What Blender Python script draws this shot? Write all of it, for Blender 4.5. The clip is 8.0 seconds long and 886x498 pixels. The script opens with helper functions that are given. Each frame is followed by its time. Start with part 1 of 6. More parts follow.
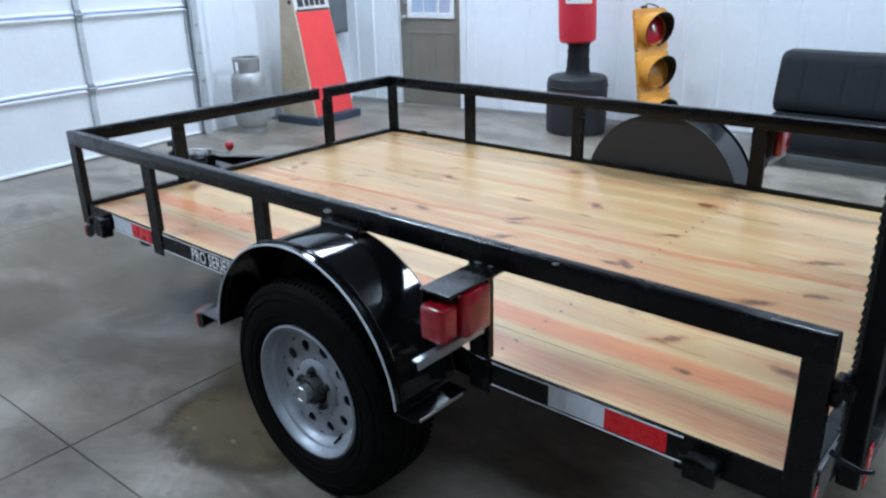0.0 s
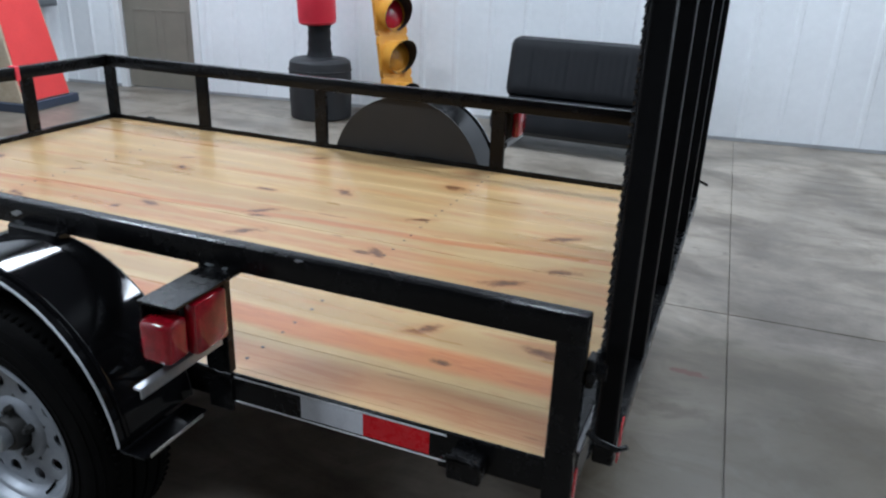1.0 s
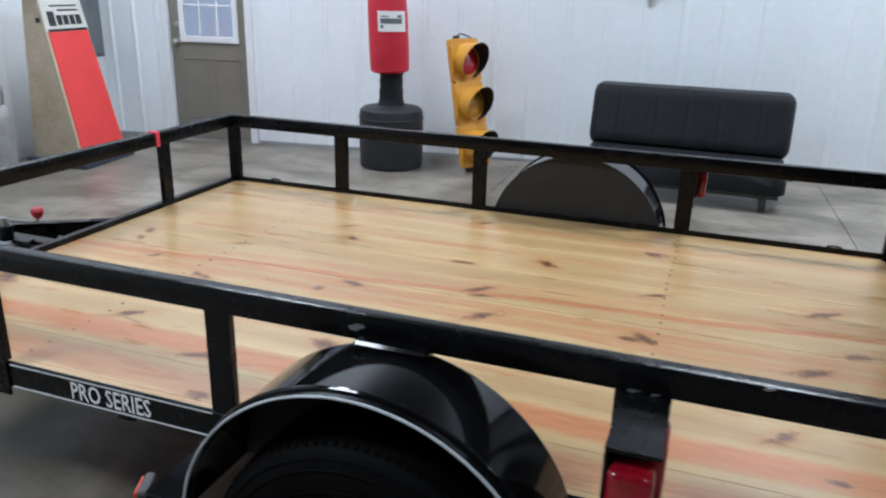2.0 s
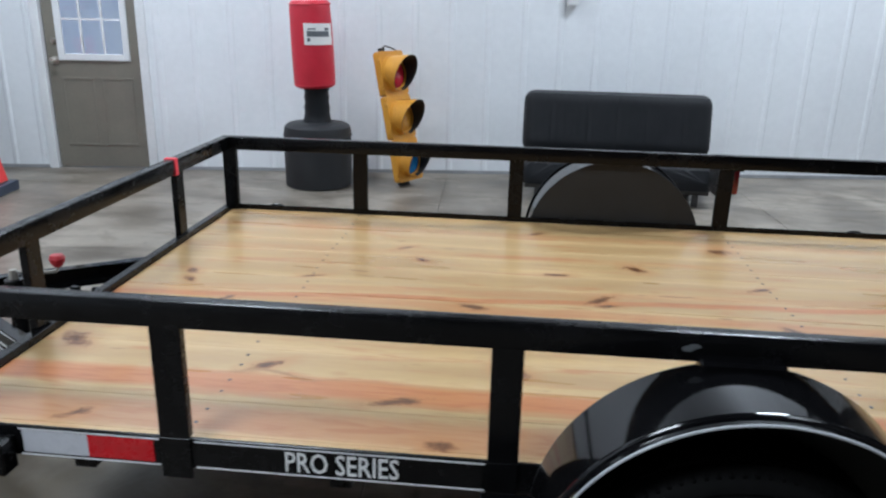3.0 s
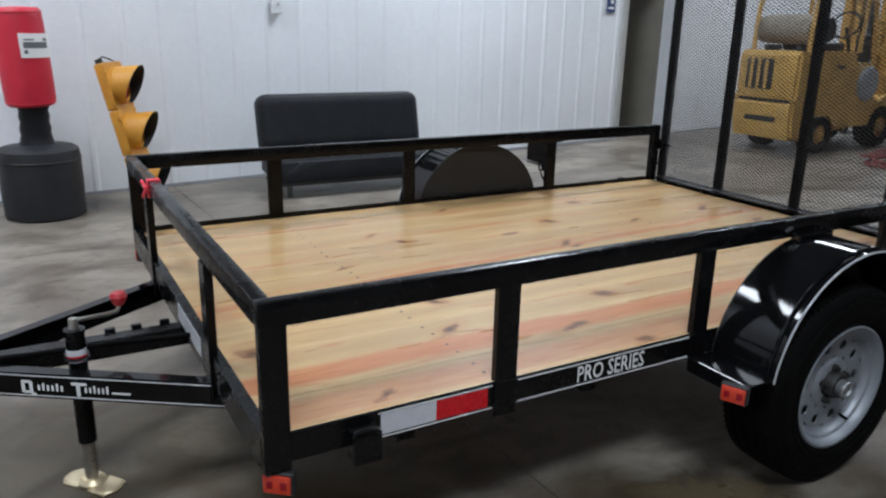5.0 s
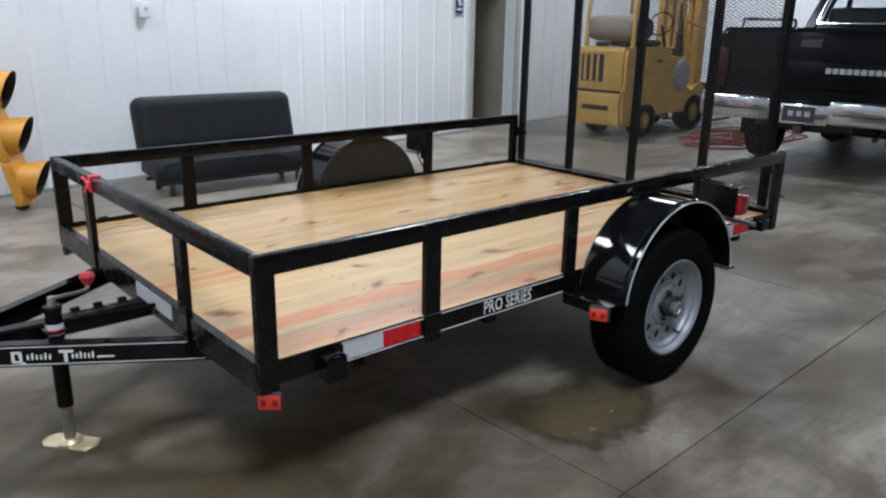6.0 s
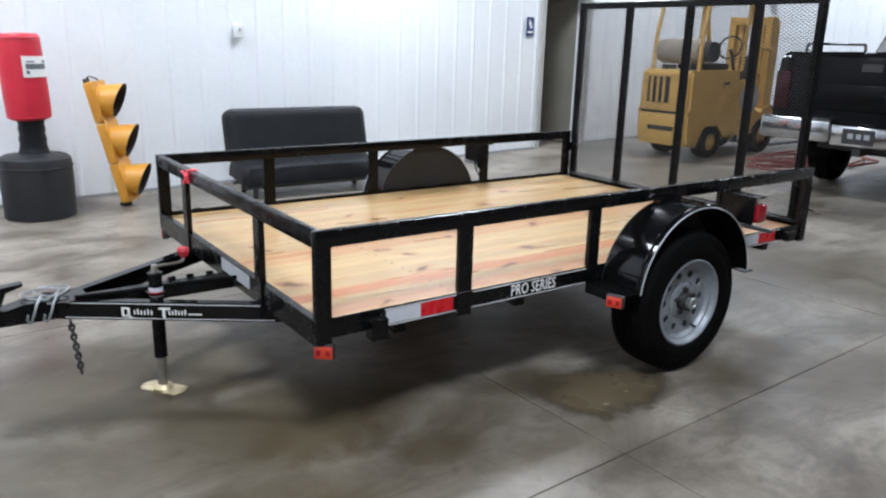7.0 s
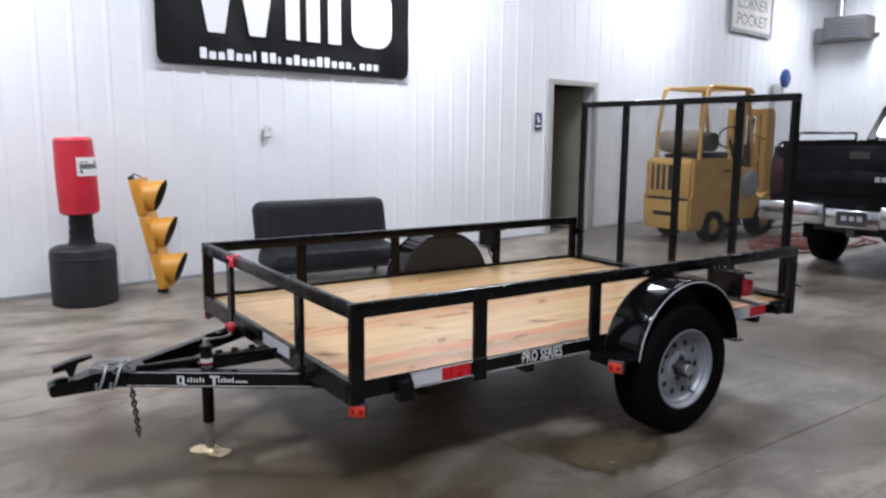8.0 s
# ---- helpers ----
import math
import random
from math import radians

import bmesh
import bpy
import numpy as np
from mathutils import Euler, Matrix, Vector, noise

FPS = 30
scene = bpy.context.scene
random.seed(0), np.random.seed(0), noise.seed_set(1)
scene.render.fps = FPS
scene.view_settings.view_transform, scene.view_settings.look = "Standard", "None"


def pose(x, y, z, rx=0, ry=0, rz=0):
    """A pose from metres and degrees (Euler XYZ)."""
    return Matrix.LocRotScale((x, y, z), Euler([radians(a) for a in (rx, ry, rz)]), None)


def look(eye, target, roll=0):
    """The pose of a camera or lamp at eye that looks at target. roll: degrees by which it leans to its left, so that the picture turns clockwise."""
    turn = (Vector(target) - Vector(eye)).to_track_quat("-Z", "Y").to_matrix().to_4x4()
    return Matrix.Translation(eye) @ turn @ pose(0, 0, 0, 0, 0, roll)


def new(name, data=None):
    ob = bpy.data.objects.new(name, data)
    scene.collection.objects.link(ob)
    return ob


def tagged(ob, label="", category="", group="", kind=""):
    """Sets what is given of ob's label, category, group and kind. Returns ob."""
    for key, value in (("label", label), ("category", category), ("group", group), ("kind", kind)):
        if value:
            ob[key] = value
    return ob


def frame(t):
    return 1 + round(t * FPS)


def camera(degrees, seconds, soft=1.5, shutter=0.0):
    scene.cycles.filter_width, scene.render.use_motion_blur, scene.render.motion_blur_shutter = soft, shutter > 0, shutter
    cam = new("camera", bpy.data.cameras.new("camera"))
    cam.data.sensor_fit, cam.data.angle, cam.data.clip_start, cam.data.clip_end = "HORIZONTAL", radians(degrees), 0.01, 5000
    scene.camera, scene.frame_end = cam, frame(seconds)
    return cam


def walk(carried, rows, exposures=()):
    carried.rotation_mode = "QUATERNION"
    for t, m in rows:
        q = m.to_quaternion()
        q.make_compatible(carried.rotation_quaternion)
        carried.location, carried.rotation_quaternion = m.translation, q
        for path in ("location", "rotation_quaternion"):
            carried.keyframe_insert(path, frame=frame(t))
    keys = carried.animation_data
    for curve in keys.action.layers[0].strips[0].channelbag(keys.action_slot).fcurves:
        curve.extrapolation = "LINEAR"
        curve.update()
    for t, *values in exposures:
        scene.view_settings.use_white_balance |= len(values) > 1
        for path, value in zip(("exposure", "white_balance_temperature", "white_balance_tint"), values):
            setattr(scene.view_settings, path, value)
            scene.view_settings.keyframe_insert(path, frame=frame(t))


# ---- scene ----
cam = camera(60.9, 8.0, soft=2.2, shutter=0.22)
PATH = [
    (0, (3.308, -1.356, 1.478), (2.074, 0.048, 0.766), -1.4),
    (0.2, (3.329, -1.394, 1.489), (2.08, 0.024, 0.834), -1.4),
    (0.5, (3.346, -1.375, 1.473), (2.194, 0.112, 0.795), -1.4),
    (1, (3.241, -1.195, 1.428), (2.556, 0.533, 0.688), 2.2),
    (1.5, (2.824, -1.143, 1.481), (2.171, 0.591, 0.727), 1.4),
    (1.7, (2.617, -1.227, 1.476), (1.908, 0.519, 0.812), 1.4),
    (2.8, (1.526, -1.313, 1.44), (1.304, 0.56, 0.778), 1.1),
    (3, (1.33, -1.359, 1.417), (1.149, 0.537, 0.806), 1.3),
    (3.5, (0.875, -1.434, 1.403), (1.138, 0.448, 0.778), 5.6),
    (4, (0.39, -1.388, 1.377), (0.925, 0.437, 0.758), 4.2),
    (4.2, (0.202, -1.419, 1.389), (0.796, 0.403, 0.816), 4.9),
    (5.3, (-0.563, -1.497, 1.408), (0.495, 0.112, 0.862), 0.3),
    (5.5, (-0.665, -1.552, 1.414), (0.446, 0.041, 0.936), 0.3),
    (6, (-0.892, -1.79, 1.454), (0.37, -0.348, 0.879), 1.0),
    (6.5, (-0.955, -2.045, 1.424), (0.243, -0.552, 0.845), -0.0),
    (7, (-1.059, -2.242, 1.463), (0.053, -0.667, 0.934), 1.5),
    (7.5, (-1.266, -2.399, 1.491), (-0.101, -0.820, 1.107), 1.6),
    (7.8, (-1.305, -2.515, 1.498), (-0.160, -0.925, 1.128), 0.8),
    (8, (-1.306, -2.576, 1.499), (-0.202, -0.936, 1.198), 0.5),
]
walk(cam, [(t, look(eye, target, roll)) for t, eye, target, roll in PATH],
     [(0.0, -0.11, 5400, 8), (0.6, -0.18, 5680, 11), (1.0, -0.34, 5850, 10), (1.5, -0.38, 5900, 10), (3.0, -0.45, 5950, 10), (4.2, -0.57, 6080, 11), (5.5, -0.47, 6150, 12), (6.5, -0.06, 6200, 12), (7.0, 0.06, 6150, 12), (7.5, 0.04, 6100, 11), (8.0, -0.22, 6350, 17)])

# ---- light and surroundings ----
world = bpy.data.worlds.new("sky")
scene.world = world
world.use_nodes = True
sky = world.node_tree.nodes.new("ShaderNodeTexSky")
sky.sky_type, sky.sun_disc, sky.sun_elevation, sky.sun_rotation = "NISHITA", False, radians(35), radians(120)
world.node_tree.links.new(sky.outputs[0], world.node_tree.nodes["Background"].inputs[0])
world.node_tree.nodes["Background"].inputs[1].default_value = 0.12

TURN_ROOM = 7.6
ROOM = pose(0, 0, 0, 0, 0, TURN_ROOM)
CEILING = 5.0
LAMP_WATTS = 235.0
LAMP_COLOUR = (0.90, 0.955, 1.0)


def ceiling_tube(u, v, watts, long_u=1.35, long_v=0.8):
    """One fluorescent high-bay fitting under the ceiling."""
    data = bpy.data.lights.new("fluorescent_lamp", "AREA")
    data.shape, data.size, data.size_y, data.energy, data.color = "RECTANGLE", long_u, long_v, watts, LAMP_COLOUR
    ob = new("fluorescent_lamp", data)
    ob.matrix_world = ROOM @ pose(u, v, CEILING - 0.22)
    return ob


for lamp_u, north, south in ((-1.05, 1.06, 1.1), (4.1, 1.25, 0.32), (9.25, 0.8, 0.45), (14.4, 0.7, 0.6)):
    ceiling_tube(lamp_u, 3.45, north * LAMP_WATTS)
    ceiling_tube(lamp_u, -2.35, south * LAMP_WATTS)


# ---- materials ----
def material(name, colour=(0.5, 0.5, 0.5), rough=0.5, metal=0.0, coat=0.0, coat_rough=0.1):
    m = bpy.data.materials.new(name)
    m.use_nodes = True
    b = m.node_tree.nodes["Principled BSDF"]
    b.inputs["Base Color"].default_value = (*colour, 1)
    b.inputs["Roughness"].default_value = rough
    b.inputs["Metallic"].default_value = metal
    b.inputs["Coat Weight"].default_value = coat
    b.inputs["Coat Roughness"].default_value = coat_rough
    return m


class Nodes:
    """Short ways to add nodes to a material."""

    def __init__(self, m):
        self.tree, self.bsdf = m.node_tree, m.node_tree.nodes["Principled BSDF"]

    def add(self, kind):
        return self.tree.nodes.new(kind)

    def link(self, a, b):
        self.tree.links.new(a, b)

    def position(self, scale=(1, 1, 1), space="Object"):
        mapping = self.add("ShaderNodeMapping")
        mapping.inputs["Scale"].default_value = scale
        if space == "World":
            self.link(self.add("ShaderNodeNewGeometry").outputs["Position"], mapping.inputs["Vector"])
        else:
            self.link(self.add("ShaderNodeTexCoord").outputs["Object"], mapping.inputs["Vector"])
        return mapping.outputs["Vector"]

    def noise(self, vector, scale, detail=4.0, rough=0.55, distort=0.0):
        n = self.add("ShaderNodeTexNoise")
        n.inputs["Scale"].default_value = scale
        n.inputs["Detail"].default_value = detail
        n.inputs["Roughness"].default_value = rough
        n.inputs["Distortion"].default_value = distort
        self.link(vector, n.inputs["Vector"])
        return n.outputs["Fac"]

    def span(self, value, low, high, to_low=0.0, to_high=1.0):
        n = self.add("ShaderNodeMapRange")
        n.inputs["From Min"].default_value, n.inputs["From Max"].default_value = low, high
        n.inputs["To Min"].default_value, n.inputs["To Max"].default_value = to_low, to_high
        self.link(value, n.inputs["Value"])
        return n.outputs["Result"]

    def math(self, how, a, b):
        n = self.add("ShaderNodeMath")
        n.operation = how
        for i, v in enumerate((a, b)):
            if isinstance(v, (int, float)):
                n.inputs[i].default_value = v
            else:
                self.link(v, n.inputs[i])
        return n.outputs[0]

    def mix(self, factor, a, b):
        n = self.add("ShaderNodeMix")
        n.data_type = "RGBA"
        if isinstance(factor, (int, float)):
            n.inputs[0].default_value = factor
        else:
            self.link(factor, n.inputs[0])
        for i, v in ((6, a), (7, b)):
            if isinstance(v, tuple):
                n.inputs[i].default_value = (*v, 1)
            else:
                self.link(v, n.inputs[i])
        return n.outputs[2]

    def bump(self, height, strength=0.2, distance=0.002):
        n = self.add("ShaderNodeBump")
        n.inputs["Strength"].default_value, n.inputs["Distance"].default_value = strength, distance
        self.link(height, n.inputs["Height"])
        self.link(n.outputs["Normal"], self.bsdf.inputs["Normal"])

    def colour(self, socket):
        self.link(socket, self.bsdf.inputs["Base Color"])

    def rough(self, socket):
        self.link(socket, self.bsdf.inputs["Roughness"])


def worn(name, colour, other, rough=(0.3, 0.5), metal=0.0, scale=6.0, fine=60.0, bump=0.15, coat=0.0, spread=(0.35, 0.65), shine=0.5):
    """A surface whose colour and gloss vary at two scales."""
    m = material(name, colour, rough[0], metal, coat)
    n = Nodes(m)
    n.bsdf.inputs["Specular IOR Level"].default_value = shine
    p = n.position(space="World")
    large, small = n.noise(p, scale), n.noise(p, fine, 3)
    both = n.math("ADD", n.math("MULTIPLY", large, 0.7), n.math("MULTIPLY", small, 0.3))
    n.colour(n.mix(n.span(both, *spread), colour, other))
    n.rough(n.span(both, 0.3, 0.7, *rough))
    if bump:
        n.bump(small, bump, 0.001)
    return m


def pine(knots):
    """Wet-looking treated pine boards: pale sapwood, red heartwood streaks, grain along x and brown knots."""
    m = material("pine_boards", (0.6, 0.42, 0.22), 0.28)
    n = Nodes(m)
    place = n.add("ShaderNodeNewGeometry").outputs["Position"]
    split = n.add("ShaderNodeSeparateXYZ")
    n.link(place, split.inputs[0])
    info = n.add("ShaderNodeObjectInfo")
    shift = n.add("ShaderNodeCombineXYZ")
    n.link(n.math("MULTIPLY", info.outputs["Random"], 37.0), shift.inputs["X"])
    n.link(n.math("MULTIPLY", info.outputs["Random"], 11.0), shift.inputs["Z"])
    moved = n.add("ShaderNodeVectorMath")
    n.link(place, moved.inputs[0])
    n.link(shift.outputs[0], moved.inputs[1])
    stretch = n.add("ShaderNodeMapping")
    stretch.inputs["Scale"].default_value = (0.75, 6.0, 4.0)
    n.link(moved.outputs[0], stretch.inputs["Vector"])
    along = stretch.outputs["Vector"]
    grain = n.noise(along, 6.0, 5, 0.6, 1.3)
    broad = n.noise(along, 1.4, 3, 0.5, 0.3)
    fine = n.noise(along, 26.0, 3)
    base = n.mix(n.span(broad, 0.33, 0.66), (0.44, 0.278, 0.117), (0.585, 0.398, 0.18))
    tone = n.math("FRACT", n.math("MULTIPLY", info.outputs["Random"], 7.31), 0)
    base = n.mix(n.span(tone, 0.3, 1.0, 0.0, 0.5), base, (0.455, 0.32, 0.158))
    across = n.math("FRACT", n.math("DIVIDE", n.math("SUBTRACT", split.outputs["Y"], 0.0555 - 0.1465), 0.1465), 0)
    rim = n.math("MULTIPLY", n.math("ABSOLUTE", n.math("SUBTRACT", across, 0.5), 0), 2.0)
    rim = n.math("ADD", rim, n.math("MULTIPLY", n.math("SUBTRACT", broad, 0.5), 0.9))
    base = n.mix(n.span(rim, 0.55, 1.05, 0.0, 0.5), base, (0.625, 0.435, 0.22))
    base = n.mix(n.span(rim, 0.1, 0.5, 0.25, 0.0), base, (0.415, 0.252, 0.115))
    base = n.mix(n.span(grain, 0.5, 0.74, 0.0, 0.3), base, (0.38, 0.205, 0.085))
    base = n.mix(n.span(fine, 0.45, 0.72, 0.0, 0.13), base, (0.34, 0.19, 0.085))
    # reddish streaks in no set place, strongest where the boards were cut near the heart
    streak = n.noise(along, 3.1, 4, 0.6, 0.9)
    base = n.mix(n.span(streak, 0.57, 0.69, 0.0, 0.75), base, (0.46, 0.2, 0.082))
    # heartwood streaks of single boards, wandering a little along their length
    lazy = n.add("ShaderNodeMapping")
    lazy.inputs["Scale"].default_value = (0.9, 0.5, 1.0)
    n.link(place, lazy.inputs["Vector"])
    drift = n.noise(lazy.outputs["Vector"], 1.6, 3, 0.5, 0.4)
    wander = n.math("ADD", split.outputs["Y"], n.math("MULTIPLY", n.math("SUBTRACT", drift, 0.5), 0.06))
    slant = n.math("ADD", wander, n.math("MULTIPLY", n.math("SUBTRACT", 2.2, split.outputs["X"]), 0.08))
    red = None
    for centre, half, amount, way in ((0.118, 0.06, 0.9, wander), (0.297, 0.05, 1.0, wander), (0.80, 0.035, 0.5, wander), (0.885, 0.03, 0.5, wander), (1.035, 0.02, 0.95, slant),
                                      (1.10, 0.03, 0.3, slant), (1.42, 0.03, 0.2, wander), (1.72, 0.03, 0.3, wander)):
        band = n.span(n.math("ABSOLUTE", n.math("SUBTRACT", way, centre), 0), half * 0.65, half * 1.25, amount, 0.0)
        red = band if red is None else n.math("MAXIMUM", red, band)
    red = n.math("MULTIPLY", red, n.span(n.math("ADD", n.math("MULTIPLY", grain, 0.6), n.math("MULTIPLY", broad, 0.4)), 0.36, 0.6, 0.72, 1.0))
    base = n.mix(red, base, n.mix(n.span(split.outputs["Y"], 0.2, 0.21), (0.40, 0.182, 0.08), (0.49, 0.178, 0.062)))
    base = n.mix(n.math("MULTIPLY", red, n.span(grain, 0.46, 0.64, 0.0, 0.5)), base, (0.34, 0.125, 0.045))
    # knots: each an ellipse turned its own way, with a dark rim, a red-brown heart and a reddish halo
    spot = None
    blur = n.noise(place, 16.0, 3, 0.6)
    flat = n.add("ShaderNodeCombineXYZ")
    flat_x = n.math("ADD", split.outputs["X"], n.math("MULTIPLY", n.math("SUBTRACT", blur, 0.5), 0.07))
    flat_y = n.math("ADD", split.outputs["Y"], n.math("MULTIPLY", n.math("SUBTRACT", grain, 0.5), 0.045))
    n.link(flat_x, flat.inputs["X"])
    n.link(flat_y, flat.inputs["Y"])
    for k, (x, y, size) in enumerate(knots):
        lay = n.add("ShaderNodeMapping")
        lay.vector_type = "TEXTURE"
        lay.inputs["Location"].default_value = (x, y, 0)
        lay.inputs["Rotation"].default_value = (0, 0, 0.75 * math.sin(k * 2.4))
        long = 1.25 + 1.1 * (k * 0.618 % 1.0)
        lay.inputs["Scale"].default_value = (size * long, size * (1.15 - 0.25 * long), 1)
        n.link(flat.outputs[0], lay.inputs["Vector"])
        d = n.add("ShaderNodeVectorMath")
        d.operation = "LENGTH"
        n.link(lay.outputs[0], d.inputs[0])
        spot = d.outputs["Value"] if spot is None else n.math("MINIMUM", spot, d.outputs["Value"])
    torn = n.noise(place, 26.0, 5, 0.7, 0.8)
    ragged = n.math("ADD", spot, n.math("MULTIPLY", n.math("SUBTRACT", torn, 0.5), 2.2))
    base = n.mix(n.span(ragged, 0.7, 2.9, 0.55, 0.0), base, (0.45, 0.2, 0.07))
    base = n.mix(n.span(ragged, 0.7, 1.35, 0.92, 0.0), base, (0.2, 0.078, 0.024))
    base = n.mix(n.span(ragged, 0.1, 0.75, 0.95, 0.0), base, (0.085, 0.034, 0.012))
    # a curled cross-grain scar beside one knot
    scar = n.math("SUBTRACT", flat_y, n.math("ADD", 0.355, n.math("MULTIPLY", n.math("SINE", n.math("MULTIPLY", n.math("SUBTRACT", flat_x, 0.62), 21.0), 0), 0.022)))
    line = n.math("ADD", n.math("ABSOLUTE", scar, 0), n.math("MULTIPLY", n.math("ABSOLUTE", n.math("SUBTRACT", flat_x, 0.74), 0), 0.06))
    base = n.mix(n.span(line, 0.004, 0.015, 0.7, 0.0), base, (0.3, 0.15, 0.06))
    # pin knots: small dark dots, in some cells of a loose net only
    pins = n.add("ShaderNodeTexVoronoi")
    pins.inputs["Scale"].default_value = 5.5
    grid = n.add("ShaderNodeMapping")
    grid.inputs["Scale"].default_value = (0.7, 1.2, 0.0)
    n.link(moved.outputs[0], grid.inputs["Vector"])
    n.link(grid.outputs["Vector"], pins.inputs["Vector"])
    chance = n.add("ShaderNodeSeparateColor")
    n.link(pins.outputs["Color"], chance.inputs[0])
    reach = n.span(chance.outputs[0], 0.45, 1.0, 0.0, 0.075)
    dot = n.math("SUBTRACT", n.math("ADD", pins.outputs["Distance"], n.math("MULTIPLY", n.math("SUBTRACT", torn, 0.5), 0.1)), reach)
    base = n.mix(n.span(dot, 0.0, 0.1, 0.4, 0.0), base, (0.4, 0.18, 0.065))
    base = n.mix(n.span(dot, -0.03, 0.015, 0.9, 0.0), base, (0.1, 0.04, 0.014))
    # short dark resin flecks along the grain
    fleck = n.add("ShaderNodeMapping")
    fleck.inputs["Scale"].default_value = (3.2, 22.0, 1.0)
    n.link(moved.outputs[0], fleck.inputs["Vector"])
    base = n.mix(n.span(n.noise(fleck.outputs["Vector"], 1.6, 2, 0.4), 0.735, 0.78, 0.0, 0.75), base, (0.2, 0.085, 0.035))
    n.colour(base)
    n.rough(n.span(broad, 0.3, 0.7, 0.26, 0.42))
    n.bsdf.inputs["Specular IOR Level"].default_value = 0.35
    n.bsdf.inputs["Coat Weight"].default_value = 0.16
    n.bsdf.inputs["Coat Roughness"].default_value = 0.12
    n.bump(grain, 0.1, 0.001)
    return m


def concrete():
    """Power-trowelled, sealed workshop floor with wet patches, brown stains, tyre dirt and shade painted round the
    trailer's ends.
    """
    m = material("sealed_concrete", (0.3, 0.29, 0.27), 0.35)
    n = Nodes(m)
    p = n.position(space="World")
    cloud, patch, fine = n.noise(p, 1.15, 5, 0.6, 0.7), n.noise(p, 3.4, 6, 0.62, 0.9), n.noise(p, 34.0, 4)
    base = n.mix(n.span(cloud, 0.36, 0.62), (0.115, 0.097, 0.077), (0.28, 0.247, 0.204))
    base = n.mix(n.span(patch, 0.5, 0.7, 0.0, 0.6), base, (0.082, 0.066, 0.048))
    base = n.mix(n.span(fine, 0.35, 0.75, 0.0, 0.3), base, (0.215, 0.19, 0.157))
    drag = n.add("ShaderNodeMapping")
    drag.inputs["Scale"].default_value = (0.8, 1.7, 1.0)
    drag.inputs["Rotation"].default_value = (0, 0, radians(14))
    n.link(p, drag.inputs["Vector"])
    smear = n.noise(drag.outputs["Vector"], 1.5, 6, 0.65, 0.8)
    base = n.mix(n.span(smear, 0.48, 0.66, 0.0, 0.7), base, (0.06, 0.048, 0.035))
    base = n.mix(n.span(smear, 0.34, 0.46, 0.4, 0.0), base, (0.28, 0.252, 0.213))
    scuff = n.add("ShaderNodeMapping")
    scuff.inputs["Scale"].default_value = (1.0, 2.6, 1.0)
    scuff.inputs["Rotation"].default_value = (0, 0, radians(-28))
    n.link(p, scuff.inputs["Vector"])
    trail = n.noise(scuff.outputs["Vector"], 1.7, 5, 0.6, 0.5)
    base = n.mix(n.span(trail, 0.53, 0.68, 0.0, 0.6), base, (0.07, 0.056, 0.042))
    base = n.mix(n.span(n.noise(p, 11.0, 5, 0.65, 0.4), 0.6, 0.74, 0.0, 0.55), base, (0.06, 0.047, 0.035))
    split = n.add("ShaderNodeSeparateXYZ")
    n.link(p, split.inputs[0])
    # brown stains; the large patches round tongue and gate paint shade into the floor
    stain_shade = None
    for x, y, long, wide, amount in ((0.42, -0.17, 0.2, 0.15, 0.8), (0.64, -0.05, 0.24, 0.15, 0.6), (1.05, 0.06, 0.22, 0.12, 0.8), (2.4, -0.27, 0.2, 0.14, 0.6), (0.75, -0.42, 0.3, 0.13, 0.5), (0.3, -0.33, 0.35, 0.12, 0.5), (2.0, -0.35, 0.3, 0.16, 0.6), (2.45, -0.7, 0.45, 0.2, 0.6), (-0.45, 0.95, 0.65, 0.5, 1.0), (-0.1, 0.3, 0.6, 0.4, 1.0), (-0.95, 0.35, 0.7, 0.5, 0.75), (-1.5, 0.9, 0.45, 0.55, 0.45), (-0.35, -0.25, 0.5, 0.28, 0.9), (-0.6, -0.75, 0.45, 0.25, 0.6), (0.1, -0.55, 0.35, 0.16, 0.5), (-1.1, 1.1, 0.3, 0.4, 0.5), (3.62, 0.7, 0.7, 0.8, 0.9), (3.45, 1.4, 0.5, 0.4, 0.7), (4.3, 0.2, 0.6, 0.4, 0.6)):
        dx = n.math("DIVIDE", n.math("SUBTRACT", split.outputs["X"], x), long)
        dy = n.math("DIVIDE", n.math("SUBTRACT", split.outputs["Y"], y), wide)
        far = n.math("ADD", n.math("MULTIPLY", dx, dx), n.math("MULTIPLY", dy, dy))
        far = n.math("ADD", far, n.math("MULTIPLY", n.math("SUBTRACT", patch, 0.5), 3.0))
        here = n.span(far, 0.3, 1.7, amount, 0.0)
        stain_shade = here if stain_shade is None else n.math("MAXIMUM", stain_shade, here)
    base = n.mix(n.math("MULTIPLY", stain_shade, 0.85), base, (0.052, 0.037, 0.015))
    # a shallow olive-brown puddle beside the wheel, with a darker damp rim
    dx = n.math("DIVIDE", n.math("SUBTRACT", split.outputs["X"], 1.29), 0.3)
    dy = n.math("DIVIDE", n.math("ADD", n.math("SUBTRACT", split.outputs["Y"], -0.15), n.math("MULTIPLY", dx, 0.03)), 0.2)
    puddle = n.math("ADD", n.math("ADD", n.math("MULTIPLY", dx, dx), n.math("MULTIPLY", dy, dy)), n.math("MULTIPLY", n.math("SUBTRACT", patch, 0.5), 4.6))
    base = n.mix(n.span(puddle, 1.05, 1.6, 0.85, 0.0), base, (0.05, 0.038, 0.022))
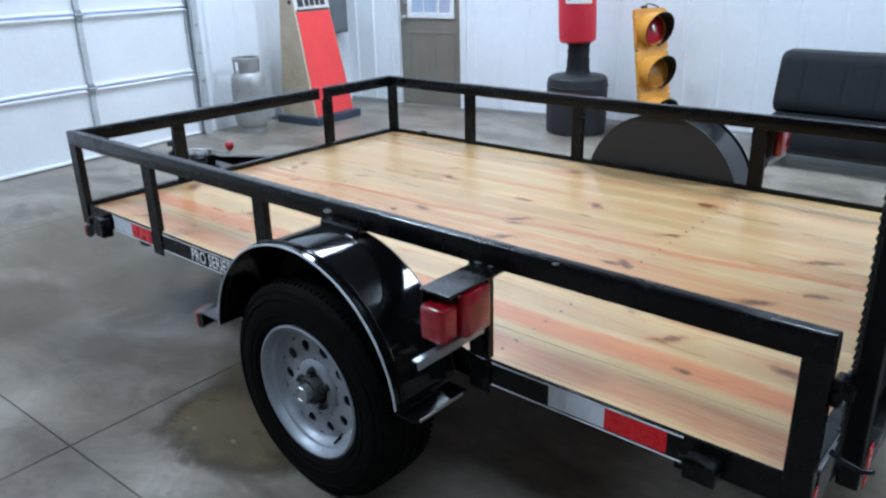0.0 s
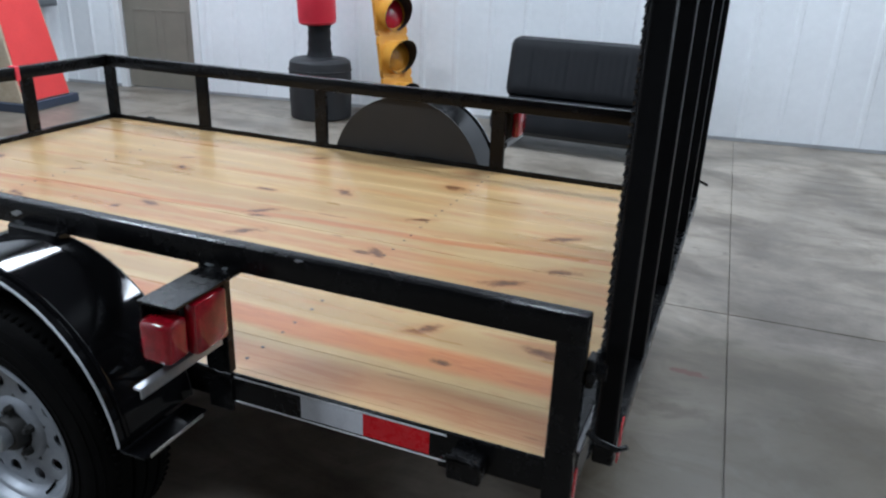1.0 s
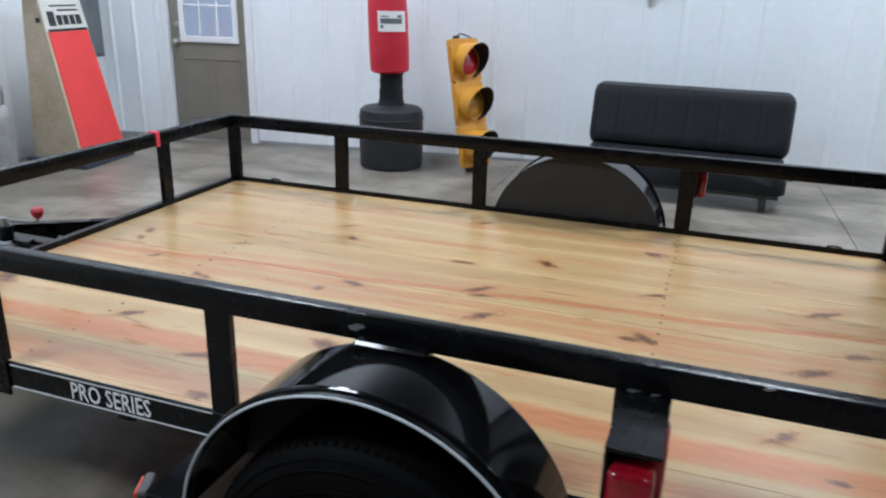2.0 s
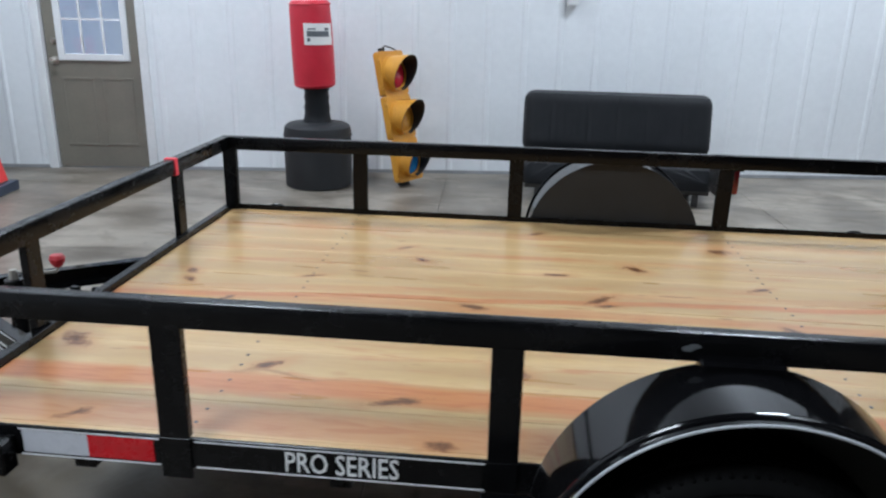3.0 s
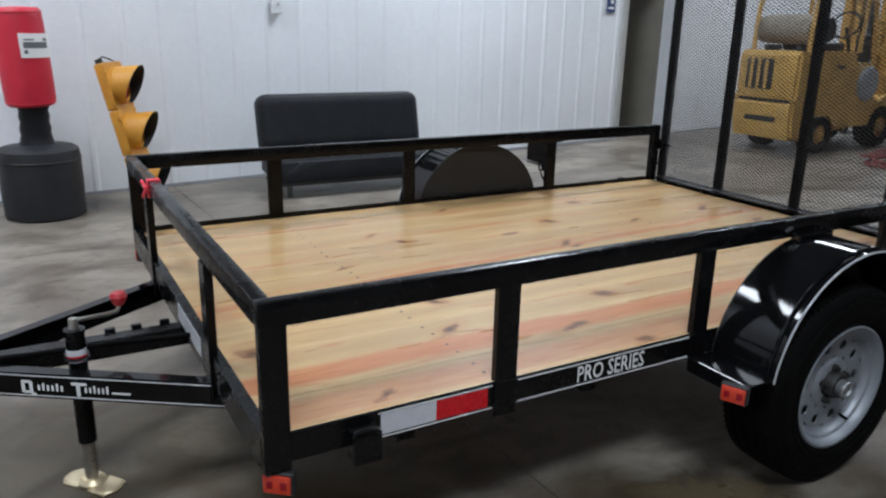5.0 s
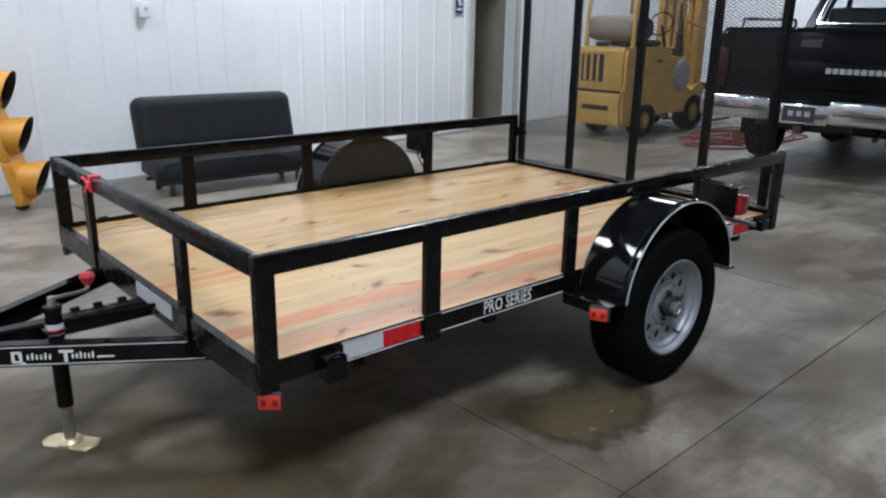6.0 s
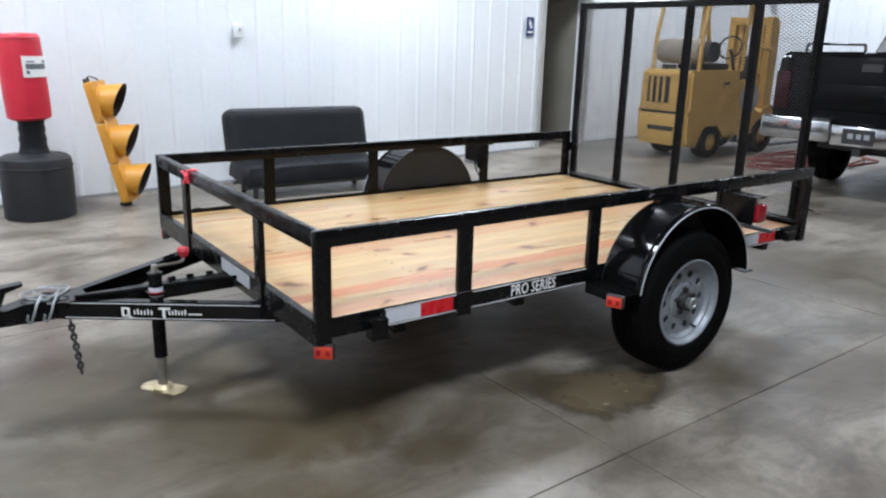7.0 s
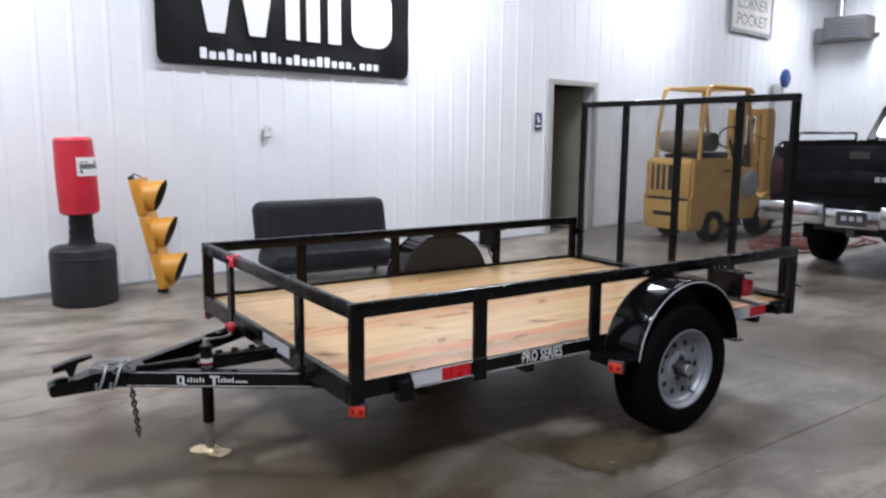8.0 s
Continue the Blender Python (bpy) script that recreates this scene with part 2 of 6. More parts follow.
    base = n.mix(n.span(puddle, 0.6, 1.1, 0.62, 0.0), base, n.mix(n.span(smear, 0.4, 0.6), (0.085, 0.062, 0.03), (0.16, 0.125, 0.072)))
    dx = n.math("DIVIDE", n.math("SUBTRACT", split.outputs["X"], 3.2), 0.07)
    dy = n.math("DIVIDE", n.math("SUBTRACT", split.outputs["Y"], 1.415), 0.022)
    rust = n.math("ADD", n.math("ADD", n.math("MULTIPLY", dx, dx), n.math("MULTIPLY", dy, dy)), n.math("MULTIPLY", n.math("SUBTRACT", fine, 0.5), 3.0))
    base = n.mix(n.span(rust, 0.5, 1.3, 0.8, 0.0), base, (0.10, 0.035, 0.02))
    n.colour(base)
    gloss = n.span(n.math("ADD", n.math("MULTIPLY", cloud, 0.8), n.math("MULTIPLY", patch, 0.2)), 0.36, 0.64, 0.33, 0.5)
    n.bsdf.inputs["Specular IOR Level"].default_value = 0.37
    n.rough(n.math("SUBTRACT", n.math("SUBTRACT", gloss, n.span(puddle, 0.8, 1.5, 0.12, 0.0)), n.span(smear, 0.5, 0.66, 0.0, 0.08)))
    n.bump(fine, 0.06, 0.001)
    return m


def clear_glass(name):
    m = material(name, (0.9, 0.95, 0.97), 0.03)
    m.node_tree.nodes["Principled BSDF"].inputs["Transmission Weight"].default_value = 1.0
    return m


KNOTS = [(2.16, 1.63, 24), (2.655, 0.8, 24), (0.115, 0.487, 24), (2.72, 1.247, 22), (2.87, 0.438, 22), (1.349, 0.45, 21), (1.7, 0.81, 21), (2.2, 0.845, 20), (1.07, 0.255, 20), (2.79, 0.955, 20), (1.79, 1.36, 19), (1.63, 1.015, 19), (1.22, 0.895, 18), (1.195, 0.078, 17), (0.704, 0.404, 17), (0.99, 1.34, 15), (2.2, 1.2, 15), (2.16, 0.825, 15), (1.13, 0.815, 15), (2.555, 0.425, 15), (0.775, 0.633, 15), (1.5, 1.25, 14), (1.43, 1.76, 14), (0.202, 1.09, 14), (0.34, 0.105, 14), (0.71, 0.75, 13), (2.65, 0.285, 13), (0.91, 1.48, 12), (0.22, 1, 12), (0.633, 1.1, 12), (1.66, 0.97, 12), (0.68, 0.76, 12), (0.41, 0.86, 12)]
PINE = pine([(x, y, s / 720) for x, y, s in KNOTS])
CONCRETE = concrete()
BLACK_PAINT = worn("gloss_black_paint", (0.003, 0.003, 0.0033), (0.006, 0.006, 0.0064), (0.13, 0.36), scale=8, fine=70, bump=0.06, shine=0.2)
FENDER_PAINT = worn("fender_black_enamel", (0.003, 0.003, 0.0035), (0.005, 0.005, 0.0055), (0.05, 0.11), scale=3, fine=40, bump=0.0, shine=0.24)
RUBBER = worn("tyre_rubber", (0.0025, 0.0025, 0.0025), (0.0055, 0.0053, 0.0051), (0.5, 0.75), scale=9, fine=120, bump=0.2, shine=0.04)
RIM_PAINT = worn("silver_rim_paint", (0.30, 0.32, 0.345), (0.23, 0.25, 0.275), (0.38, 0.55), metal=0.35, scale=8, fine=90, bump=0.04)
ZINC = worn("zinc_plate", (0.55, 0.53, 0.48), (0.38, 0.36, 0.32), (0.22, 0.45), metal=0.9, scale=14, fine=110, bump=0.05)
BRASSY = worn("yellow_zinc_plate", (0.78, 0.68, 0.46), (0.62, 0.5, 0.3), (0.3, 0.5), metal=0.55, scale=20, fine=110, bump=0.05)
GALVANISED = worn("galvanised_steel", (0.42, 0.44, 0.45), (0.3, 0.32, 0.33), (0.3, 0.5), metal=0.8, scale=10, fine=70, bump=0.05)
TRACK_GREY = worn("pale_galvanised_sheet", (0.56, 0.58, 0.60), (0.44, 0.46, 0.48), (0.35, 0.5), metal=0.25, scale=10, fine=70, bump=0.05)
BARE_EDGE = worn("worn_steel_edge", (0.10, 0.10, 0.105), (0.24, 0.24, 0.24), (0.3, 0.55), metal=0.5, scale=16, fine=70, bump=0.1)
GATE_BLACK = worn("satin_black_paint", (0.003, 0.003, 0.0033), (0.006, 0.006, 0.0064), (0.4, 0.6), scale=7, fine=60, bump=0.1, shine=0.1)
EXPANDED = worn("expanded_steel", (0.010, 0.010, 0.0105), (0.024, 0.024, 0.025), (0.28, 0.48), metal=0.1, shine=0.28, scale=8, fine=60, bump=0.0)
WHITE_METAL = worn("white_wall_steel", (0.76, 0.78, 0.80), (0.68, 0.70, 0.72), (0.35, 0.5), scale=0.9, fine=18, bump=0.04)
WHITE_DOOR = worn("white_door_steel", (0.78, 0.79, 0.80), (0.70, 0.71, 0.72), (0.35, 0.5), scale=1.5, fine=25, bump=0.04)
WHITE_TRIM = worn("white_trim_paint", (0.74, 0.75, 0.76), (0.64, 0.65, 0.66), (0.35, 0.5), scale=3, fine=40, bump=0.04)
# unseen ceiling and south wall: dark greys picked to damp bounce and reflections
CEILING_GREY = worn("dark_unseen_ceiling", (0.06, 0.06, 0.06), (0.045, 0.045, 0.045), (0.5, 0.7), scale=0.7, fine=15, bump=0.03)
GREY_METAL = worn("dark_unseen_wall", (0.06, 0.06, 0.062), (0.045, 0.045, 0.047), (0.4, 0.55), scale=0.9, fine=18, bump=0.04)
GREY_FRAME = worn("grey_door_frame_paint", (0.40, 0.40, 0.38), (0.32, 0.32, 0.3), (0.4, 0.55), scale=3, fine=40, bump=0.04)
TAUPE = worn("taupe_door_paint", (0.20, 0.185, 0.15), (0.165, 0.152, 0.125), (0.38, 0.5), scale=3, fine=50, bump=0.05)
RESTROOM_WALL = worn("grey_restroom_wall", (0.30, 0.285, 0.25), (0.24, 0.228, 0.2), (0.5, 0.7), scale=2, fine=30)
DARK_GREY = worn("grey_cabinet_paint", (0.14, 0.15, 0.16), (0.10, 0.11, 0.12), (0.4, 0.55), scale=5, fine=60, bump=0.05)
CABLE_GREY = worn("grey_plastic", (0.32, 0.33, 0.34), (0.24, 0.25, 0.26), (0.45, 0.6), scale=8, fine=80)
RED_LENS = worn("red_lens", (0.32, 0.005, 0.014), (0.18, 0.003, 0.008), (0.08, 0.16), scale=25, fine=200, bump=0.1, coat=0.5)
AMBER_LENS = worn("orange_red_lens", (0.62, 0.055, 0.02), (0.5, 0.03, 0.014), (0.08, 0.16), scale=40, fine=220, bump=0.1, coat=0.5)
RED_TAPE = worn("red_reflective_tape", (0.6, 0.01, 0.018), (0.52, 0.008, 0.014), (0.22, 0.34), scale=30, fine=250, bump=0.05)
WHITE_TAPE = worn("white_reflective_tape", (0.62, 0.63, 0.66), (0.48, 0.49, 0.52), (0.22, 0.36), scale=30, fine=250, bump=0.05)
PINSTRIPE = material("white_pinstripe", (0.7, 0.7, 0.7), 0.35)
DECAL = material("white_decal", (0.78, 0.78, 0.76), 0.4)
PLATE_LABEL = worn("silver_label", (0.5, 0.51, 0.53), (0.42, 0.43, 0.45), (0.3, 0.45), scale=30, fine=200, bump=0.0)
RIBBON = material("pink_red_ribbon", (0.85, 0.06, 0.09), 0.45)
KNOB_RED = worn("red_plastic_knob", (0.5, 0.03, 0.04), (0.42, 0.02, 0.03), (0.3, 0.42), scale=30, fine=150)
VINYL = worn("charcoal_vinyl", (0.010, 0.011, 0.013), (0.015, 0.016, 0.018), (0.42, 0.58), scale=6, fine=160, bump=0.2, shine=0.18)
BAG_RED = worn("red_bag_vinyl", (0.56, 0.018, 0.04), (0.47, 0.012, 0.03), (0.4, 0.52), scale=5, fine=90, bump=0.1)
BAG_BASE = worn("charcoal_moulded_plastic", (0.013, 0.014, 0.016), (0.02, 0.021, 0.023), (0.45, 0.6), scale=6, fine=120, bump=0.1, shine=0.35)
SIGNAL_YELLOW = worn("signal_yellow_paint", (0.62, 0.30, 0.03), (0.50, 0.22, 0.022), (0.35, 0.55), scale=8, fine=70, bump=0.08)
FORK_YELLOW = worn("forklift_yellow_paint", (0.60, 0.365, 0.10), (0.44, 0.26, 0.065), (0.4, 0.6), scale=4, fine=50, bump=0.08)
VISOR_BLACK = worn("matt_black_paint", (0.012, 0.012, 0.011), (0.022, 0.021, 0.02), (0.5, 0.7), scale=12, fine=90)
SIGNAL_RED = worn("red_signal_glass", (0.46, 0.012, 0.03), (0.36, 0.008, 0.02), (0.08, 0.15), scale=30, fine=160, bump=0.2, coat=0.6)
SIGNAL_AMBER = worn("amber_signal_glass", (0.56, 0.26, 0.03), (0.44, 0.19, 0.02), (0.08, 0.15), scale=30, fine=160, bump=0.2, coat=0.6)
SIGNAL_BLUE = worn("blue_green_signal_glass", (0.008, 0.16, 0.4), (0.006, 0.11, 0.3), (0.08, 0.15), scale=30, fine=160, bump=0.2, coat=0.6)
TANK_GREY = worn("scuffed_tank_paint", (0.38, 0.38, 0.37), (0.24, 0.235, 0.22), (0.35, 0.55), metal=0.2, scale=7, fine=60)
TANK_BROWN = worn("dirty_tank_paint", (0.33, 0.29, 0.23), (0.2, 0.17, 0.13), (0.4, 0.6), metal=0.2, scale=7, fine=60)
BARE_WOOD = worn("pale_weathered_wood", (0.50, 0.42, 0.31), (0.38, 0.30, 0.2), (0.5, 0.7), scale=5, fine=40, bump=0.2)
SIGN_RED = worn("red_sign_paint", (0.80, 0.06, 0.058), (0.70, 0.05, 0.05), (0.4, 0.55), scale=3, fine=60)
SIGN_WHITE = worn("cream_sign_paint", (0.66, 0.65, 0.6), (0.55, 0.53, 0.48), (0.45, 0.6), scale=5, fine=70)
PLINTH_BLUE = worn("dark_blue_plinth_paint", (0.03, 0.045, 0.075), (0.045, 0.055, 0.08), (0.45, 0.6), scale=7, fine=70)
INK = material("black_lettering", (0.02, 0.02, 0.022), 0.5)
BANNER = worn("black_banner_vinyl", (0.012, 0.012, 0.013), (0.026, 0.026, 0.028), (0.3, 0.45), scale=2.5, fine=30)
BANNER_HEM = material("white_banner_hem", (0.74, 0.76, 0.78), 0.45)
SIGN_BLUE = material("blue_sign_plastic", (0.02, 0.045, 0.14), 0.4)
PHONE_BLUE = worn("blue_plastic", (0.02, 0.06, 0.22), (0.015, 0.045, 0.16), (0.3, 0.45))
TRUCK_BLACK = worn("black_truck_paint", (0.004, 0.004, 0.005), (0.007, 0.007, 0.008), (0.1, 0.2), scale=2, fine=30, bump=0.02, shine=0.07)
CHROME = worn("chrome", (0.62, 0.63, 0.65), (0.5, 0.51, 0.53), (0.08, 0.2), metal=1.0, scale=6, fine=50, bump=0.03)
TAIL_RED = worn("dark_red_lamp_lens", (0.035, 0.004, 0.006), (0.02, 0.003, 0.005), (0.1, 0.2), shine=0.25)
HOSE_RED = worn("faded_red_rubber", (0.26, 0.06, 0.05), (0.18, 0.05, 0.045), (0.5, 0.7), scale=8, fine=60)
STEEL_DARK = worn("dark_steel", (0.06, 0.06, 0.06), (0.1, 0.1, 0.1), (0.35, 0.5), metal=0.7)
HEATER_BROWN = worn("brown_grey_enamel", (0.11, 0.1, 0.095), (0.085, 0.08, 0.075), (0.4, 0.55))
GLASS = clear_glass("window_glass")


# ---- building blocks ----
def finish(name, bm, mat, smooth=35):
    bmesh.ops.recalc_face_normals(bm, faces=bm.faces)
    me = bpy.data.meshes.new(name)
    bm.to_mesh(me)
    bm.free()
    for one in mat if isinstance(mat, (list, tuple)) else (mat,):
        me.materials.append(one)
    if smooth:
        me.polygons.foreach_set("use_smooth", [True] * len(me.polygons))
        me.set_sharp_from_angle(angle=radians(smooth))
    return me


def part(name, bm, mat, parent, label="", smooth=35):
    """One mesh under a thing, or under a part, in its coordinates."""
    ob = new(name, finish(name, bm, mat, smooth))
    ob.parent = parent
    return tagged(ob, label=label)


def thing(name, m, label, category, group="", kind=""):
    ob = new(name)
    ob.empty_display_size = 0.1
    ob.matrix_world = m
    return tagged(ob, label, category, group, kind)


def solid(name, bm, mat, m, label, category, group="", kind="", smooth=35):
    """A thing or a piece of the setting that is one mesh."""
    ob = new(name, finish(name, bm, mat, smooth))
    ob.matrix_world = m
    return tagged(ob, label, category, group, kind)


def box(bm, x0, x1, y0, y1, z0, z1, bevel=0.0, segments=1, m=None):
    made = bmesh.ops.create_cube(bm, size=1.0)["verts"]
    for v in made:
        v.co = Vector((x0 + (v.co.x + 0.5) * (x1 - x0), y0 + (v.co.y + 0.5) * (y1 - y0), z0 + (v.co.z + 0.5) * (z1 - z0)))
    if bevel:
        edges = list({e for v in made for e in v.link_edges})
        out = bmesh.ops.bevel(bm, geom=edges, offset=bevel, segments=segments, affect="EDGES", profile=0.5)
        made = list({v for f in out["faces"] for v in f.verts} | {v for v in made if v.is_valid})
    if m is not None:
        bmesh.ops.transform(bm, matrix=m, verts=made)
    return bm


def cyl(bm, a, b, r0, r1=None, seg=16, caps=True):
    """A cylinder or cone between two points."""
    a, b = Vector(a), Vector(b)
    r1 = r0 if r1 is None else r1
    turn = (b - a).to_track_quat("Z", "Y").to_matrix().to_4x4()
    m = Matrix.Translation((a + b) / 2) @ turn
    bmesh.ops.create_cone(bm, cap_ends=caps, segments=seg, radius1=r0, radius2=r1, depth=(b - a).length, matrix=m)
    return bm


def sweep(bm, points, r, seg=6):
    """A round rod along points."""
    points = [Vector(p) for p in points]
    rings = []
    for i, p in enumerate(points):
        way = (points[min(i + 1, len(points) - 1)] - points[max(i - 1, 0)]).normalized()
        side = way.orthogonal().normalized() if i == 0 else (rings[-1][1] - way * rings[-1][1].dot(way)).normalized()
        up = way.cross(side)
        rings.append(([bm.verts.new(p + r * (math.cos(t) * side + math.sin(t) * up)) for t in (math.tau * k / seg for k in range(seg))], side))
    for (one, _), (two, _) in zip(rings, rings[1:]):
        for k in range(seg):
            bm.faces.new((one[k], one[(k + 1) % seg], two[(k + 1) % seg], two[k]))
    bm.faces.new(rings[0][0][::-1])
    bm.faces.new(rings[-1][0])
    return bm


def lathe(bm, profile, m=None, seg=32, start=0.0, stop=math.tau):
    """Turns (radius, height) round z; closed where the turn is whole."""
    whole = abs(stop - start - math.tau) < 1e-6
    n = seg if whole else seg + 1
    rings = []
    for r, z in profile:
        if r < 1e-6:
            rings.append([bm.verts.new((0, 0, z))] * n)
        else:
            rings.append([bm.verts.new((r * math.cos(start + (stop - start) * k / seg), r * math.sin(start + (stop - start) * k / seg), z)) for k in range(n)])
    for one, two in zip(rings, rings[1:]):
        for k in range(n if whole else n - 1):
            q = [one[k], one[(k + 1) % n], two[(k + 1) % n], two[k]]
            q = [v for i, v in enumerate(q) if v not in q[:i]]
            if len(q) > 2:
                bm.faces.new(q)
    if m is not None:
        bmesh.ops.transform(bm, matrix=m, verts=list({v for ring in rings for v in ring}))
    return bm


def prism(bm, outline, depth0, depth1, m=None):
    """An outline in x, z pushed along y."""
    a = [bm.verts.new((x, depth0, z)) for x, z in outline]
    b = [bm.verts.new((x, depth1, z)) for x, z in outline]
    bm.faces.new(a)
    bm.faces.new(b[::-1])
    for k in range(len(a)):
        j = (k + 1) % len(a)
        bm.faces.new((a[j], a[k], b[k], b[j]))
    if m is not None:
        bmesh.ops.transform(bm, matrix=m, verts=a + b)
    return bm


def rounded(x0, x1, z0, z1, r, seg=5):
    """A rectangle's outline with round corners."""
    out = []
    for cx, cz, t0 in ((x1 - r, z1 - r, 0), (x0 + r, z1 - r, 90), (x0 + r, z0 + r, 180), (x1 - r, z0 + r, 270)):
        out += [(cx + r * math.cos(radians(t0 + 90 * k / seg)), cz + r * math.sin(radians(t0 + 90 * k / seg))) for k in range(seg + 1)]
    return out


def lettering(name, words, mat, parent, m, height, width, label="", bold=0.0):
    """Words in the built-in font, fitted to a height and width, as a thin mesh in the x, y plane of m."""
    curve = bpy.data.curves.new(name, "FONT")
    curve.body, curve.extrude, curve.resolution_u, curve.offset = words, 0.0, 2, bold
    ob = new(name, curve)
    bpy.context.view_layer.update()
    me = bpy.data.meshes.new_from_object(ob.evaluated_get(bpy.context.evaluated_depsgraph_get()))
    bpy.data.objects.remove(ob)
    bpy.data.curves.remove(curve)
    xs, ys = [v.co.x for v in me.vertices], [v.co.y for v in me.vertices]
    for v in me.vertices:
        v.co = m @ Vector(((v.co.x - min(xs)) / (max(xs) - min(xs)) * width, (v.co.y - min(ys)) / (max(ys) - min(ys)) * height, 0))
    me.materials.append(mat)
    ob = new(name, me)
    ob.parent = parent
    return tagged(ob, label=label)


B = bmesh.new

# ---- the hall: walls, floor, ceiling (u along the back wall, v towards it) ----
U0, U1, V0, V1 = -2.74, 16.2, -7.0, 5.12
DOOR_A = (-2.0, -1.21, 2.05)
DOOR_B = (7.16, 8.14, 2.25)


def rib_panel(bm, long, z0, z1, ribs=3):
    """A ribbed steel sheet in the x, z plane, its ribs standing towards -y."""
    pitch = long / ribs
    line = []
    for k in range(ribs):
        s = k * pitch
        line += [(s, 0), (s + pitch * 0.40, 0), (s + pitch * 0.46, -0.011), (s + pitch * 0.54, -0.011), (s + pitch * 0.60, 0)]
    line.append((long, 0))
    low = [bm.verts.new((x, y, z0)) for x, y in line]
    high = [bm.verts.new((x, y, z1)) for x, y in line]
    for k in range(len(line) - 1):
        bm.faces.new((low[k], low[k + 1], high[k + 1], high[k]))
    return bm


def wall(name, length, m, openings, label, sheet=WHITE_METAL):
    """A thick wall clad in sheets 0.915 m wide; openings are (from, to, height). It runs along x from m, its face at y = 0."""
    bm = B()
    edges = [0.0]
    for a, b, h in sorted(openings):
        box(bm, edges[-1], a, 0.012, 0.2, 0, CEILING)
        box(bm, a, b, 0.012, 0.2, h, CEILING)
        edges.append(b)
    box(bm, edges[-1], length, 0.012, 0.2, 0, CEILING)
    ob = solid(name, bm, sheet, m, label, "wall", kind="structure", smooth=0)
    cuts = sorted({0.0, length, *[e for o in openings for e in o[:2]]})
    made = {}
    for a, b in zip(cuts, cuts[1:]):
        gap = [o for o in openings if o[0] - 1e-6 <= a and b <= o[1] + 1e-6]
        z0 = gap[0][2] if gap else 0.0
        count = max(1, round((b - a) / 0.915))
        wide = (b - a) / count
        key = (round(wide, 4), z0)
        if key not in made:
            made[key] = finish("panel", rib_panel(B(), wide - 0.002, z0, CEILING), sheet, 20)
        for k in range(count):
            p = new("panel", made[key])
            p.parent = ob
            p.location = (a + k * wide, 0, 0)
    return ob


wall_north = wall("wall_north", U1 - U0, ROOM @ pose(U0, V1, 0), [(DOOR_A[0] - U0, DOOR_A[1] - U0, DOOR_A[2]), (DOOR_B[0] - U0, DOOR_B[1] - U0, DOOR_B[2])], "white ribbed steel hall wall with two doorways")
GARAGE = (-1.32, 2.92, 3.46)
wall_west = wall("wall_west", V1 - V0, ROOM @ pose(U0, V0, 0, 0, 0, 90), [(GARAGE[0] - V0, GARAGE[1] - V0, GARAGE[2])], "white ribbed steel hall wall with a garage door")
wall_east = wall("wall_east", V1 - V0, ROOM @ pose(U1, V1, 0, 0, 0, -90), [], "white ribbed steel end wall of the hall")
wall_south = wall("wall_south", U1 - U0, ROOM @ pose(U1, V0, 0, 0, 0, 180), [], "unseen ribbed hall wall, dark grey to damp reflections", GREY_METAL)
solid("ceiling", box(B(), U0 - 0.2, U1 + 0.2, V0 - 0.2, V1 + 0.2, CEILING, CEILING + 0.15), CEILING_GREY, ROOM, "unseen ceiling of the hall, dark grey to damp bounce", "ceiling", kind="structure", smooth=0)

floor = solid("floor", box(B(), U0 - 3, U1 + 0.3, V0 - 0.3, V1 + 2.2, -0.2, -0.009), CONCRETE, ROOM, "sealed grey concrete floor with sawn joints, stains and painted shade", "floor", kind="structure", smooth=0)
SLABS = pose(0, 0, 0, 0, 0, 2.3)
slab_u = (-6.5, -3.97, -1.51, 0.937, 3.39, 6.05, 8.4, 10.74, 13.2, 15.65, 18.1)
slab_v = (-8.2, -5.63, -3.13, -0.63, 1.87, 4.37, 6.87, 9.4)
for a, b in zip(slab_u, slab_u[1:]):
    for c, d in zip(slab_v, slab_v[1:]):
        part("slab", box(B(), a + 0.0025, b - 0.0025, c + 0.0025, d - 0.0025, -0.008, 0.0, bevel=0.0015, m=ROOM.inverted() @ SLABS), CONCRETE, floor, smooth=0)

# base flashing along the long walls
flashing = B()
for a, b in ((U0 + 0.02, DOOR_A[0] - 0.08), (DOOR_A[1] + 0.08, DOOR_B[0] - 0.09), (DOOR_B[1] + 0.09, U1 - 0.02)):
    box(flashing, a, b, V1 - 0.022, V1 - 0.0165, 0.002, 0.03)
solid("baseboard", flashing, CABLE_GREY, ROOM, "thin grey steel base trim along the wall", "trim", kind="structure", smooth=0)


def door_trim(a, b, top, wide=0.07):
    bm = B()
    box(bm, a - wide, a, V1 - 0.035, V1 + 0.17, 0.0, top + wide, bevel=0.004)
    box(bm, b, b + wide, V1 - 0.035, V1 + 0.17, 0.0, top + wide, bevel=0.004)
    box(bm, a, b, V1 - 0.0345, V1 + 0.17, top, top + wide, bevel=0.004)
    return bm


# ---- grey entrance door with a nine-light window ----
door_1 = thing("door_1", ROOM, "closed taupe steel door with a nine-pane window", "door", kind="structure")
part("door_frame", door_trim(*DOOR_A), WHITE_TRIM, door_1, "white door frame", smooth=0)
wa, wb, wz0, wz1 = -1.87, -1.33, 0.95, 1.87
slab = B()
